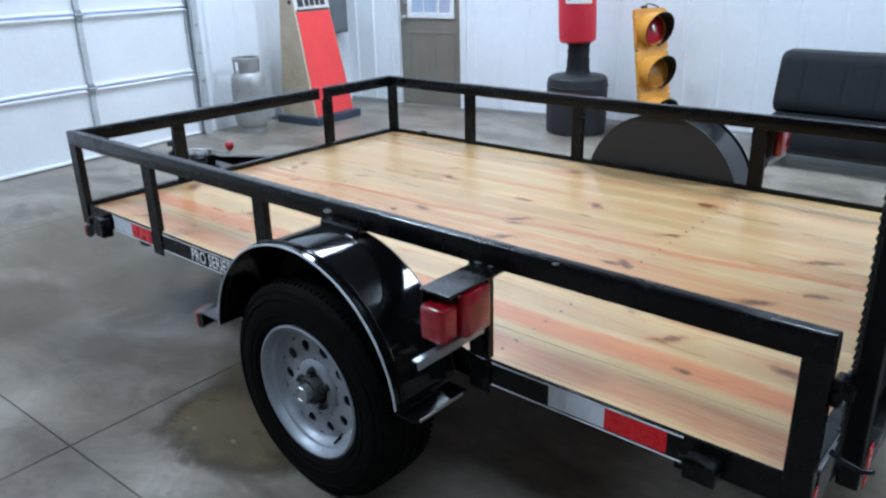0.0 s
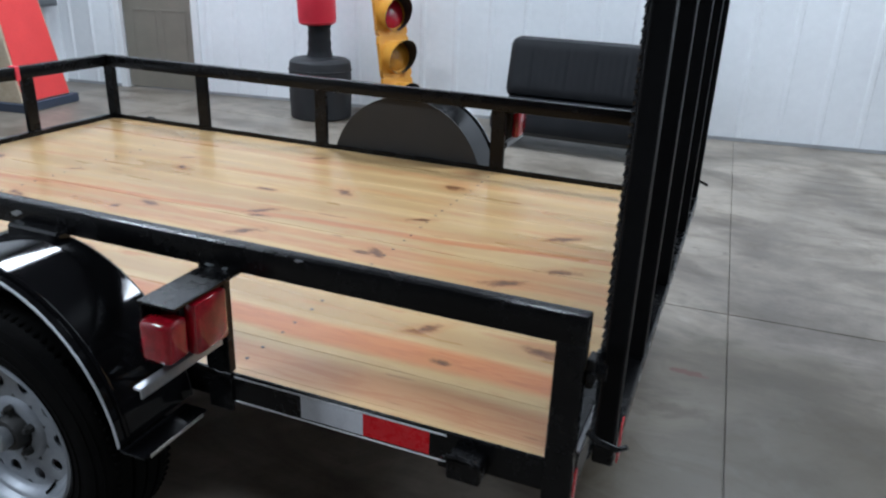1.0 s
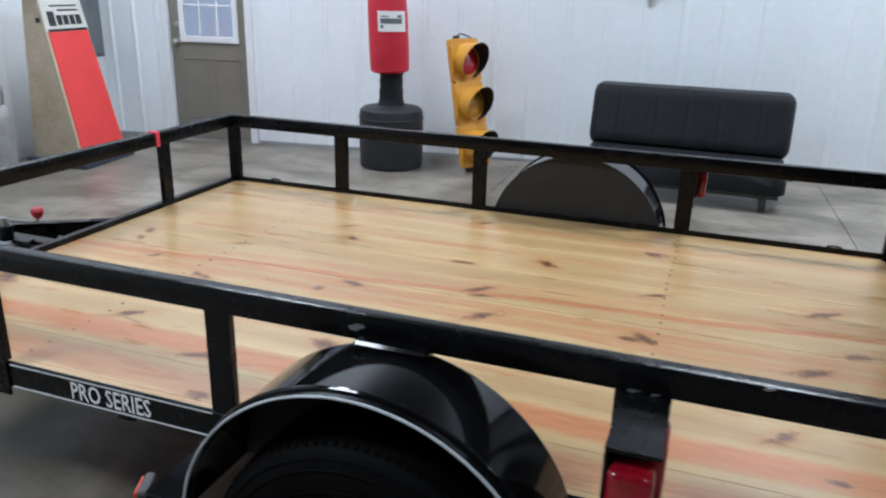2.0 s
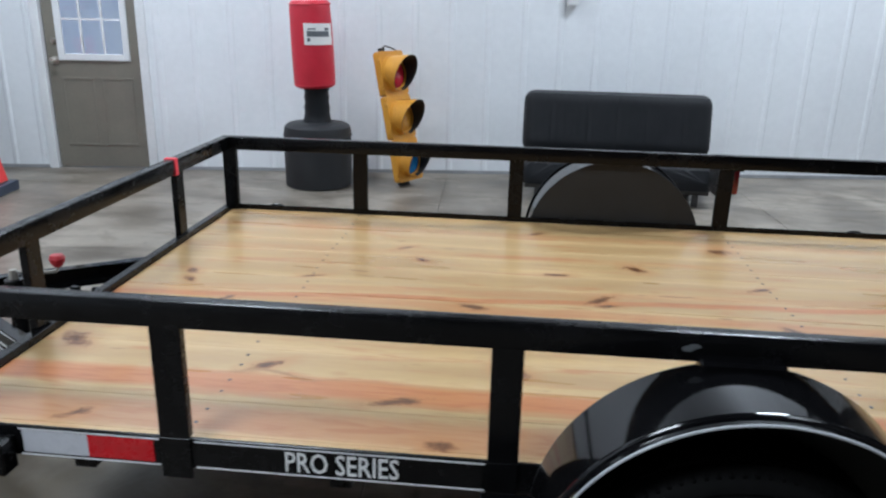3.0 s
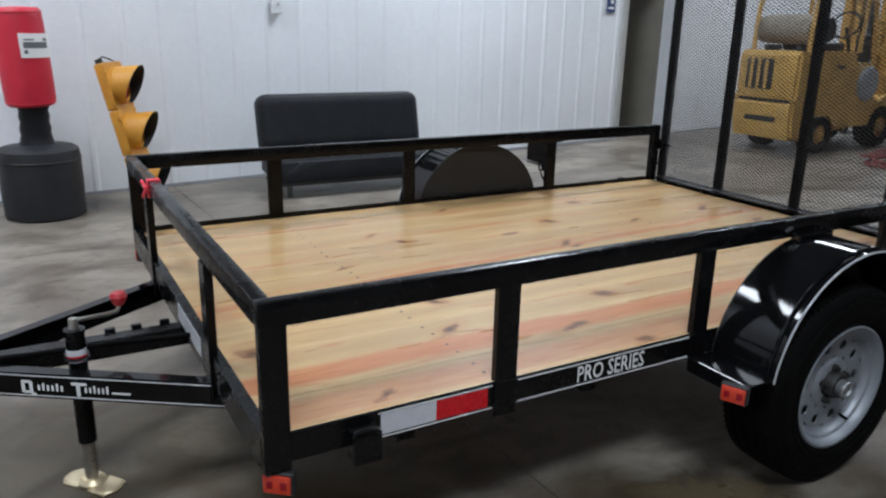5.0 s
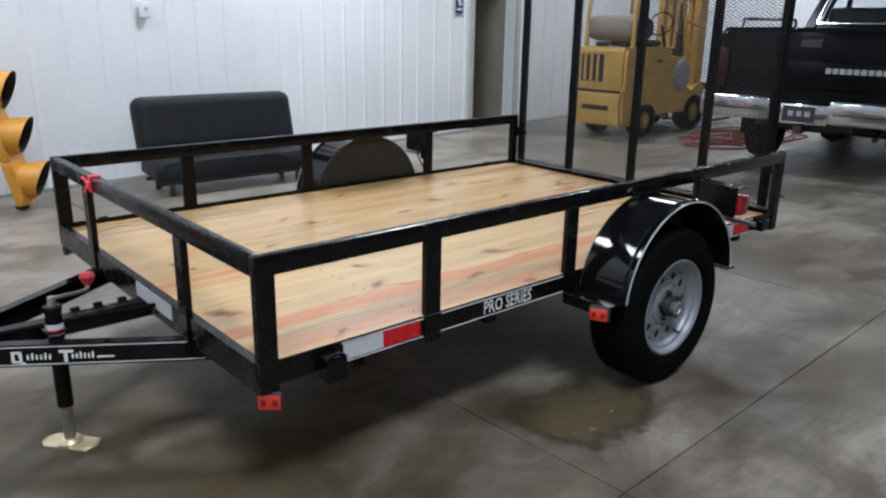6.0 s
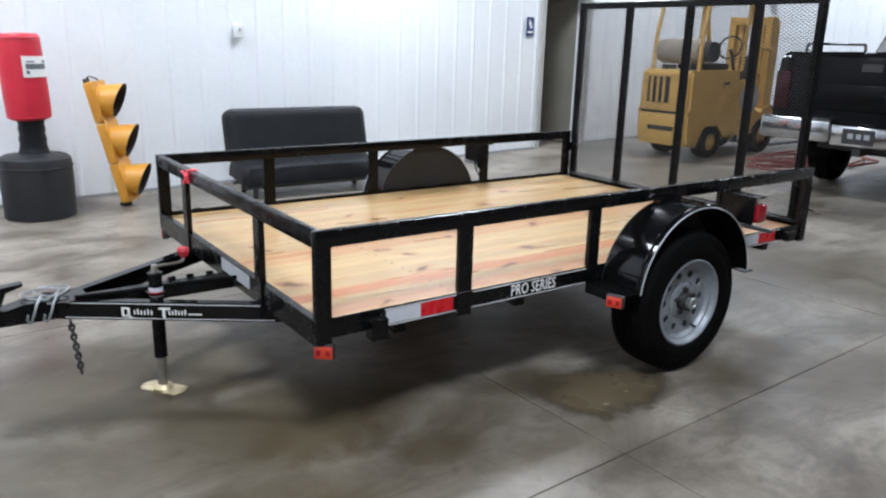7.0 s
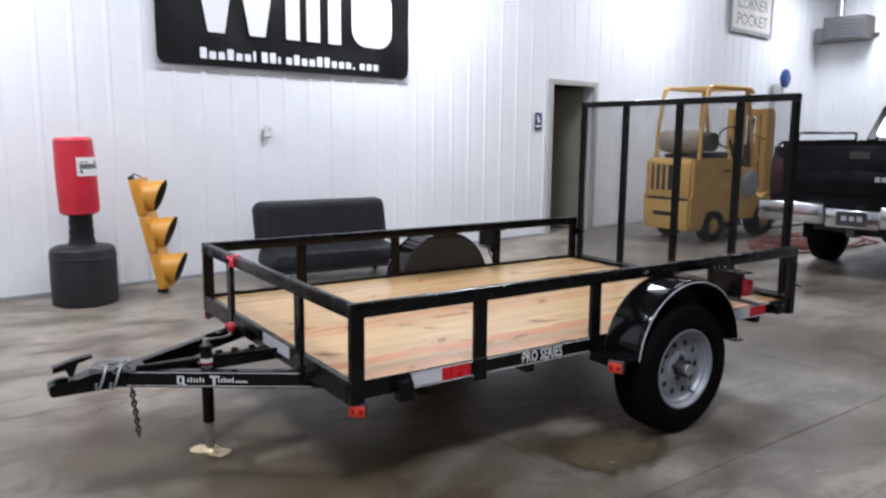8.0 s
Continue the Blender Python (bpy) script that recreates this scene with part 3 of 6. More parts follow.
for a, b, c, d in ((DOOR_A[0] + 0.004, wa, 0.012, 2.045), (wb, DOOR_A[1] - 0.004, 0.012, 2.045), (wa, wb, 0.012, wz0), (wa, wb, wz1, 2.045)):
    box(slab, a, b, V1 + 0.02, V1 + 0.062, c, d)
leaf = part("door_leaf", slab, TAUPE, door_1, smooth=0)
lights = B()
for a, b, c, d in ((wa - 0.03, wa + 0.025, wz0 - 0.03, wz1 + 0.03), (wb - 0.025, wb + 0.03, wz0 - 0.03, wz1 + 0.03), (wa + 0.025, wb - 0.025, wz0 - 0.03, wz0 + 0.025), (wa + 0.025, wb - 0.025, wz1 - 0.025, wz1 + 0.03)):
    box(lights, a, b, V1 + 0.006, V1 + 0.03, c, d, bevel=0.004)
for k in (1, 2):
    s = wa + (wb - wa) * k / 3
    box(lights, s - 0.009, s + 0.009, V1 + 0.012, V1 + 0.03, wz0 + 0.025, wz1 - 0.025)
    s = wz0 + (wz1 - wz0) * k / 3
    box(lights, wa + 0.025, wb - 0.025, V1 + 0.0125, V1 + 0.0295, s - 0.009, s + 0.009)
part("window_frame", lights, WHITE_TRIM, leaf, "white window grille", smooth=0)
for i in range(3):
    for j in range(3):
        a, c = wa + (wb - wa) * i / 3, wz0 + (wz1 - wz0) * j / 3
        part("pane", box(B(), a, a + (wb - wa) / 3, V1 + 0.032, V1 + 0.036, c, c + (wz1 - wz0) / 3), GLASS, leaf, smooth=0)
for a, b, c, d in ((-1.9, -1.63, 0.2, 0.78), (-1.57, -1.3, 0.2, 0.78)):
    pressed = B()
    for e, f, g, h in ((a, b, c, c + 0.02), (a, b, d - 0.02, d), (a, a + 0.02, c + 0.0205, d - 0.0205), (b - 0.02, b, c + 0.0205, d - 0.0205)):
        box(pressed, e, f, V1 + 0.0145, V1 + 0.0195, g, h, bevel=0.0022)
    part("pressed_panel", pressed, TAUPE, leaf, smooth=0)
knob = B()
lathe(knob, [(0.0, 0.075), (0.018, 0.073), (0.028, 0.06), (0.026, 0.045), (0.012, 0.035), (0.012, 0.012), (0.032, 0.008), (0.033, 0.0)], pose(-1.93, V1 + 0.02, 0.92, 90, 0, 0), 16)
part("door_knob", knob, ZINC, leaf, "brushed steel knob")
lock = B()
lathe(lock, [(0.0, 0.014), (0.02, 0.013), (0.026, 0.0)], pose(-1.93, V1 + 0.02, 1.08, 90, 0, 0), 16)
part("lock", lock, ZINC, leaf)
# added sheet that glows to brighten the door's window panes
pane_glow = material("pale_glow", (0.7, 0.72, 0.75), 0.9)
pane_glow.node_tree.nodes["Principled BSDF"].inputs["Emission Color"].default_value = (0.8, 0.86, 0.95, 1)
pane_glow.node_tree.nodes["Principled BSDF"].inputs["Emission Strength"].default_value = 0.42
solid("backdrop_door", box(B(), -3.0, 0.0, V1 + 1.6, V1 + 1.7, -0.02, 3.0), pane_glow, ROOM, "plain glowing pale sheet behind the entrance door", "backdrop", kind="structure", smooth=0)

# ---- restroom doorway: open door, small dark room behind ----
door_2 = thing("door_2", ROOM, "open taupe restroom door in a pale frame", "door", kind="structure")
part("door_frame", door_trim(*DOOR_B, 0.075), GREY_FRAME, door_2, "pale grey door frame", smooth=0)
leaf = part("door_leaf", box(B(), -0.93, 0.0, -0.022, 0.022, 0.012, 2.24, bevel=0.002), TAUPE, door_2, smooth=0)
leaf.matrix_local = pose(DOOR_B[1] - 0.01, V1 + 0.19, 0, 0, 0, -68)
lever = B()
cyl(lever, (-0.86, -0.09, 1.0), (-0.86, 0.09, 1.0), 0.012, seg=10)
box(lever, -0.87, -0.74, -0.1, -0.08, 0.99, 1.012, bevel=0.004)
box(lever, -0.87, -0.74, 0.08, 0.1, 0.99, 1.012, bevel=0.004)
part("door_handle", lever, ZINC, leaf, "steel lever handle")
room = B()
box(room, DOOR_B[0] - 0.8, DOOR_B[0] - 0.7, V1 + 0.2, V1 + 2.0, 0, 2.5)
box(room, DOOR_B[1] + 0.5, DOOR_B[1] + 0.6, V1 + 0.2, V1 + 2.0, 0, 2.5)
box(room, DOOR_B[0] - 0.7, DOOR_B[1] + 0.5, V1 + 1.9, V1 + 2.0, 0, 2.5)
box(room, DOOR_B[0] - 0.8, DOOR_B[1] + 0.6, V1 + 0.2, V1 + 2.0, 2.5, 2.6)
solid("restroom_wall", room, RESTROOM_WALL, ROOM, "dim grey walls of the small restroom", "wall", kind="structure", smooth=0)

# ---- sectional garage door ----
garage = thing("garage_door", ROOM @ pose(U0, 0, 0, 0, 0, 90), "closed white sectional garage door with small windows", "garage door", kind="structure")
SECTION = 0.575
stiles = [2.90 - 1.055 * k for k in range(5)]
for row in range(6):
    z0, z1 = row * SECTION, (row + 1) * SECTION
    bm = B()
    holes = [(c - 0.275, c + 0.275) for c in (s - 0.5275 for s in stiles[:4])] if row == 2 else []
    low, high = z0 + 0.19, z0 + 0.47
    if holes:
        box(bm, stiles[-1], stiles[0], 0.02, 0.06, z0 + 0.004, low)
        box(bm, stiles[-1], stiles[0], 0.02, 0.06, high, z1 - 0.004)
        marks = sorted([stiles[-1], stiles[0], *[e for h in holes for e in h]])
        for a, b in zip(marks[::2], marks[1::2]):
            box(bm, a, b, 0.02, 0.06, low, high)
    else:
        box(bm, stiles[-1], stiles[0], 0.02, 0.06, z0 + 0.004, z1 - 0.004)
    box(bm, stiles[-1], stiles[0], 0.0, 0.02, z1 - 0.03, z1 - 0.006, bevel=0.005)
    box(bm, stiles[-1], stiles[0], 0.0, 0.02, z0 + 0.006, z0 + 0.03, bevel=0.005)
    section = part("door_section", bm, WHITE_DOOR, garage, smooth=0)
    for a, b in holes:
        bm = B()
        outer, inner = rounded(a - 0.035, b + 0.035, low - 0.035, high + 0.035, 0.05), rounded(a + 0.012, b - 0.012, low + 0.012, high - 0.012, 0.04)
        for y0, flip in ((0.012, False), (0.066, True)):
            vo, vi = [bm.verts.new((x, y0, z)) for x, z in outer], [bm.verts.new((x, y0, z)) for x, z in inner]
            for k in range(len(vo)):
                j = (k + 1) % len(vo)
                bm.faces.new((vo[k], vo[j], vi[j], vi[k]))
            if flip:
                for one, two in ((old_o, vo), (old_i, vi)):
                    for k in range(len(vo)):
                        j = (k + 1) % len(vo)
                        bm.faces.new((one[k], one[j], two[j], two[k]))
            old_o, old_i = vo, vi
        part("window_frame", bm, INK, section, "black rounded window frame")
        pane = part("pane", box(B(), a, b, 0.036, 0.041, low, high), GLASS, section, smooth=0)
        pane.visible_shadow = False
    for s in stiles:
        bm = B()
        box(bm, s - 0.024, s + 0.024, -0.004, 0.018, z0 + 0.02, z1 - 0.02, bevel=0.003)
        part("stile", bm, TRACK_GREY, section, smooth=0)
    for s in stiles[1:4]:
        hinge = B()
        box(hinge, s - 0.028, s + 0.028, -0.012, -0.004, z1 - 0.05, z1 + 0.04, bevel=0.002)
        cyl(hinge, (s - 0.04, -0.014, z1), (s + 0.04, -0.014, z1), 0.009, seg=8)
        part("hinge", hinge, GALVANISED, section)
for s in (2.955, -1.36):
    track = part("track", box(box(B(), s - 0.03, s + 0.03, -0.028, -0.022, 0, 3.5), s + 0.024, s + 0.03, -0.022, 0.05, 0, 3.5), TRACK_GREY, garage, "galvanised roller track", smooth=0)
    jamb = box(B(), s - 0.06 if s > 0 else s - 0.01, s + 0.01 if s > 0 else s + 0.06, -0.07, -0.03, 0, 3.5, bevel=0.003)
    part("track_angle", jamb, TRACK_GREY, garage, smooth=0)
    for k in range(1, 14):
        bolt = lathe(B(), [(0.0, 0.012), (0.012, 0.01), (0.014, 0.0)], pose(s - 0.025, -0.07, 0.25 * k, 90, 0, 0), 8)
        part("bolt", bolt, ZINC, garage)

# blue daylight outside the garage door
dusk = material("blue_daylight", (0.1, 0.2, 0.5), 0.9)
glow = dusk.node_tree.nodes["Principled BSDF"]
glow.inputs["Emission Color"].default_value = (0.16, 0.34, 0.85, 1)
glow.inputs["Emission Strength"].default_value = 0.9
solid("backdrop", box(B(), U0 - 5.1, U0 - 5.0, -6.0, 8.0, -0.5, 7.0), dusk, ROOM, "plain blue daylight outside the windows", "backdrop", kind="structure", smooth=0)

# ---- the utility trailer (x from its front to its gate, y across, near side at 0) ----
LONG, WIDE = 3.05, 1.955
MID = WIDE / 2
DECK, SILL0, SILL1, RAIL0, RAIL1 = 0.50, 0.447, 0.522, 0.78, 0.84
trailer = thing("utility_trailer", pose(0, 0, 0), "black steel utility trailer with pine deck, rails and mesh gate", "trailer")


def mirrored(bm, side):
    """The far side is the near side's mirror image."""
    if side:
        for v in bm.verts:
            v.co.y = WIDE - v.co.y
    return bm


for side in (0, 1):
    bm = box(B(), 0.0, LONG, 0.0, 0.008, SILL0, SILL1, bevel=0.002)
    box(bm, 0.0, LONG, 0.008, 0.055, SILL0, SILL0 + 0.008)
    part("side_sill", mirrored(bm, side), BLACK_PAINT, trailer)
    bm = box(B(), -0.008, LONG, -0.008, 0.03, RAIL0, RAIL1, bevel=0.005, segments=2)
    part("top_rail", mirrored(bm, side), BLACK_PAINT, trailer, "black square-tube rail with scuffed paint")
    for a, b in ((0.597, 0.664), (1.302, 1.366), (2.204, 2.268)):
        bm = box(B(), a, b, -0.007, -0.0005, 0.425, SILL1 + 0.001, bevel=0.001)
        box(bm, a, b, -0.0068, 0.016, SILL1 + 0.001, RAIL0 + 0.004, bevel=0.002)
        part("post", mirrored(bm, side), BLACK_PAINT, trailer)
    part("post", mirrored(box(B(), -0.007, 0.055, -0.0075, 0.022, 0.428, RAIL0 + 0.004, bevel=0.003), side), BLACK_PAINT, trailer)
    part("post", mirrored(box(B(), 2.994, LONG - 0.001, -0.0075, 0.03, 0.42, RAIL0 + 0.004, bevel=0.003), side), BLACK_PAINT, trailer)

bm = box(B(), -0.009, 0.03, 0.0305, WIDE - 0.0305, RAIL0 + 0.0005, RAIL1 - 0.0005, bevel=0.005, segments=2)
part("top_rail", bm, BLACK_PAINT, trailer, "black square-tube front rail")
bm = box(B(), -0.007, 0.024, 0.009, WIDE - 0.009, 0.425, SILL1, bevel=0.002)
box(bm, 0.024, 0.055, 0.01, WIDE - 0.01, 0.425, 0.433)
part("front_sill", bm, BLACK_PAINT, trailer)
for y in (0.478, WIDE - 0.478 - 0.06):
    bm = box(B(), -0.015, -0.0075, y, y + 0.062, 0.385, SILL1 + 0.001, bevel=0.001)
    box(bm, -0.0148, 0.01, y, y + 0.062, SILL1 + 0.001, RAIL0 + 0.003, bevel=0.002)
    part("post", bm, BLACK_PAINT, trailer)
bm = box(B(), LONG - 0.012, LONG, 0.045, WIDE - 0.045, 0.43, SILL1 - 0.006, bevel=0.002)
box(bm, LONG - 0.045, LONG - 0.0095, 0.05, WIDE - 0.05, SILL1 - 0.0055, SILL1 + 0.002, bevel=0.001)
part("rear_sill", bm, BLACK_PAINT, trailer)
bm = box(B(), LONG - 0.009, LONG + 0.002, 0.05, WIDE - 0.05, SILL1 - 0.0055, SILL1 + 0.002, bevel=0.002)
part("rear_edge", bm, BARE_EDGE, trailer, "worn bare steel rear edge")
for x in (0.35, 0.95, 1.55, 2.15, 2.75):
    part("cross_member", box(B(), x, x + 0.05, 0.06, WIDE - 0.06, 0.385, 0.46), BLACK_PAINT, trailer)
part("axle", cyl(B(), (1.775, 0.02, 0.335), (1.775, WIDE - 0.02, 0.335), 0.038, seg=16), BLACK_PAINT, trailer)
for y in (0.1, WIDE - 0.1):
    bm = B()
    for k, half in enumerate((0.36, 0.27, 0.18)):
        sweep(bm, [(1.775 + half * t, y, 0.38 - 0.012 * k + 0.05 * (t * t)) for t in (-1, -0.6, -0.2, 0.2, 0.6, 1)], 0.014, 4)
    part("leaf_spring", bm, STEEL_DARK, trailer)

# deck boards
board_wide, first_seam = 0.1465, 0.0555
board = finish("plank", box(B(), 0.026, LONG - 0.046, 0.0002, board_wide - 0.0002, 0.462, DECK, bevel=0.0005), PINE, 35)
slip = finish("plank", box(B(), 0.026, LONG - 0.046, 0.0002, first_seam - 0.0092, 0.462, DECK, bevel=0.0005), PINE, 35)
last = finish("plank", box(B(), 0.026, LONG - 0.046, 0.0002, WIDE - 0.0092 - first_seam - 12 * board_wide, 0.462, DECK, bevel=0.0005), PINE, 35)
screw = finish("screw", cyl(B(), (0, 0, 0), (0, 0, 0.0016), 0.0062, 0.005, seg=10), STEEL_DARK, 35)
for k in range(14):
    ob = new("plank", slip if k == 0 else (last if k == 13 else board))
    ob.parent = trailer
    y = 0.009 if k == 0 else first_seam + (k - 1) * board_wide
    ob.location = (0.0, y + (0.0016 if k == 7 else 0.0), 0.0003 * ((k * 7) % 3))
    for x in (0.63, 2.232):
        for dy in ((0.02,) if k == 0 else (0.045, 0.105)):
            head = new("screw", screw)
            head.parent = trailer
            head.location = (x + 0.004 * math.sin(k * 5.0 + dy * 90), y + dy, DECK - 0.0008)

# tape, stripes and lettering on the near sill; the far side carries the same tape
for side in (0, 1):
    for a, b, mat, words in ((0.277, 0.428, WHITE_TAPE, "white reflective tape"), (0.428, 0.579, RED_TAPE, "red reflective tape"), (2.447, 2.60, WHITE_TAPE, "white reflective tape"), (2.60, 2.753, RED_TAPE, "red reflective tape")):
        part("reflector", mirrored(box(B(), a, b, -0.0012, -0.0002, 0.457, 0.511), side), mat, trailer, words, smooth=0)
    for a, b in ((0.27, 0.592), (0.672, 1.298), (2.274, 2.79)):
        for z in (0.5145, 0.4515):
            part("pinstripe", mirrored(box(B(), a, b, -0.0022, -0.0004, z - 0.0016, z + 0.0016), side), PINSTRIPE, trailer, smooth=0)
lettering("lettering", "PRO SERIES", DECAL, trailer, pose(0.872, -0.0025, 0.4595, 90, 0, 0), 0.05, 0.246, "white capital lettering", 0.012)


def marker_light(name, x, y, z, turn):
    m = pose(x, y, z, 0, 0, turn)
    lamp = part(name, box(B(), -0.038, 0.038, -0.009, 0.014, -0.028, 0.028, bevel=0.004, m=m), INK, trailer, "small marker lamp")
    part("lens", box(B(), -0.033, 0.033, -0.0165, -0.0092, -0.023, 0.023, bevel=0.003, segments=2, m=m), AMBER_LENS, lamp, "orange-red lens")
    for dx in (-0.017, 0.017):
        part("reflex_spot", box(B(), dx - 0.008, dx + 0.008, -0.0185, -0.0162, -0.01, 0.01, bevel=0.001, m=m), RED_LENS, lamp)


marker_light("marker_light", 0.026, 0.004, 0.402, -40)
marker_light("marker_light", 0.026, WIDE - 0.004, 0.402, -140)
marker_light("marker_light", 1.272, -0.206, 0.428, -66)

# stake pockets with tie rings below the sill
for side in (0, 1):
    for x in (0.225, 2.845):
        low = 0.42 if x < 1 else 0.45
        bm = box(B(), x - 0.035, x + 0.035, -0.05, -0.0015, low, 0.5, bevel=0.004)
        pocket = part("tie_pocket", mirrored(bm, side), BLACK_PAINT, trailer)
        ring = [(x + 0.03 * math.cos(t) - 0.01, -0.055, 0.502 + 0.009 * math.sin(t)) for t in (math.pi * k / 8 for k in range(-1, 10))]
        part("ring", mirrored(sweep(B(), ring, 0.0045, 6), side), BLACK_PAINT, pocket)


def arch(bm, r0, r1, y0, y1, z, x=1.775, low=6.0, seg=40):
    """A band bent over the wheel, from r0 to r1 thick."""
    rows = []
    for k in range(seg + 1):
        t = radians(low + (180 - 2 * low) * k / seg)
        rows.append([bm.verts.new((x + r * math.cos(t), y, z + r * math.sin(t))) for r, y in ((r0, y0), (r1, y0), (r1, y1), (r0, y1))])
    for one, two in zip(rows, rows[1:]):
        for k in range(4):
            bm.faces.new((one[k], one[(k + 1) % 4], two[(k + 1) % 4], two[k]))
    bm.faces.new(rows[0])
    bm.faces.new(rows[-1][::-1])
    return bm


FEND_Z, FEND_R = 0.402, 0.385
for side in (0, 1):
    bm = arch(B(), FEND_R - 0.004, FEND_R, -0.235, -0.014, FEND_Z)
    fender = part("fender", mirrored(bm, side), FENDER_PAINT, trailer, "glossy black rounded steel fender")
    bead = sweep(B(), [(1.775 + (FEND_R + 0.001) * math.cos(radians(t)), -0.212, FEND_Z + (FEND_R + 0.001) * math.sin(radians(t))) for t in range(8, 173, 4)], 0.006, 10)
    part("bead", mirrored(bead, side), FENDER_PAINT, fender)
    bm = B()
    outer = [(1.775 + FEND_R * math.cos(radians(t)), FEND_Z + FEND_R * math.sin(radians(t))) for t in range(6, 175, 4)]
    prism(bm, outer, -0.014, -0.0095)
    part("inner_plate", mirrored(bm, side), VISOR_BLACK, fender, "dull black inner plate")
    bm = B()
    sweep(bm, [(1.775 + (FEND_R - 0.002) * math.cos(radians(t)), -0.238, FEND_Z + (FEND_R - 0.002) * math.sin(radians(t))) for t in range(6, 175, 4)], 0.003, 8)
    part("lip", mirrored(bm, side), TRACK_GREY, fender, "bright rolled fender lip")
    bm = box(B(), 1.292, 1.398, -0.235, -0.012, 0.448, 0.455, bevel=0.002)
    box(bm, 1.292, 1.299, -0.235, -0.012, 0.41, 0.448)
    part("step", mirrored(bm, side), FENDER_PAINT, fender)
    bm = box(B(), 2.15, 2.215, -0.232, -0.03, 0.424, 0.43, bevel=0.002)
    step = part("step", mirrored(bm, side), FENDER_PAINT, fender)
    # added bright strip that stands in for light glinting off the step
    part("edge", mirrored(box(B(), 2.2155, 2.219, -0.215, -0.05, 0.422, 0.43, bevel=0.001), side), ZINC, step, "zinc strip for the step's bright glint")
    part("gusset", mirrored(box(B(), 1.69, 1.85, -0.05, -0.008, 0.772, 0.80, bevel=0.006), side), FENDER_PAINT, fender)


def rim_face(bm, holes, r_in, r_out, r_hole, at, y):
    """A disc with round holes, in the x, z plane."""
    span = math.tau / holes
    for k in range(holes):
        c = span * k
        ring, edge = [], []
        for i in range(20):
            t = math.tau * i / 20
            dr, da = math.cos(t), math.sin(t)
            s = max(abs(dr), abs(da))
            r = (r_in + r_out) / 2 + (r_out - r_in) / 2 * dr / s
            a = c + span / 2 * da / s
            edge.append(bm.verts.new((r * math.cos(a), y, r * math.sin(a))))
            hr, ha = at + r_hole * math.cos(t), r_hole * math.sin(t) / at
            ring.append(bm.verts.new((hr * math.cos(c + ha), y, hr * math.sin(c + ha))))
        back = [bm.verts.new((v.co.x, y + 0.006, v.co.z)) for v in ring]
        for i in range(20):
            j = (i + 1) % 20
            bm.faces.new((edge[i], edge[j], ring[j], ring[i]))
            bm.faces.new((ring[i], ring[j], back[j], back[i]))
    bmesh.ops.remove_doubles(bm, verts=bm.verts, dist=0.0008)
    return bm


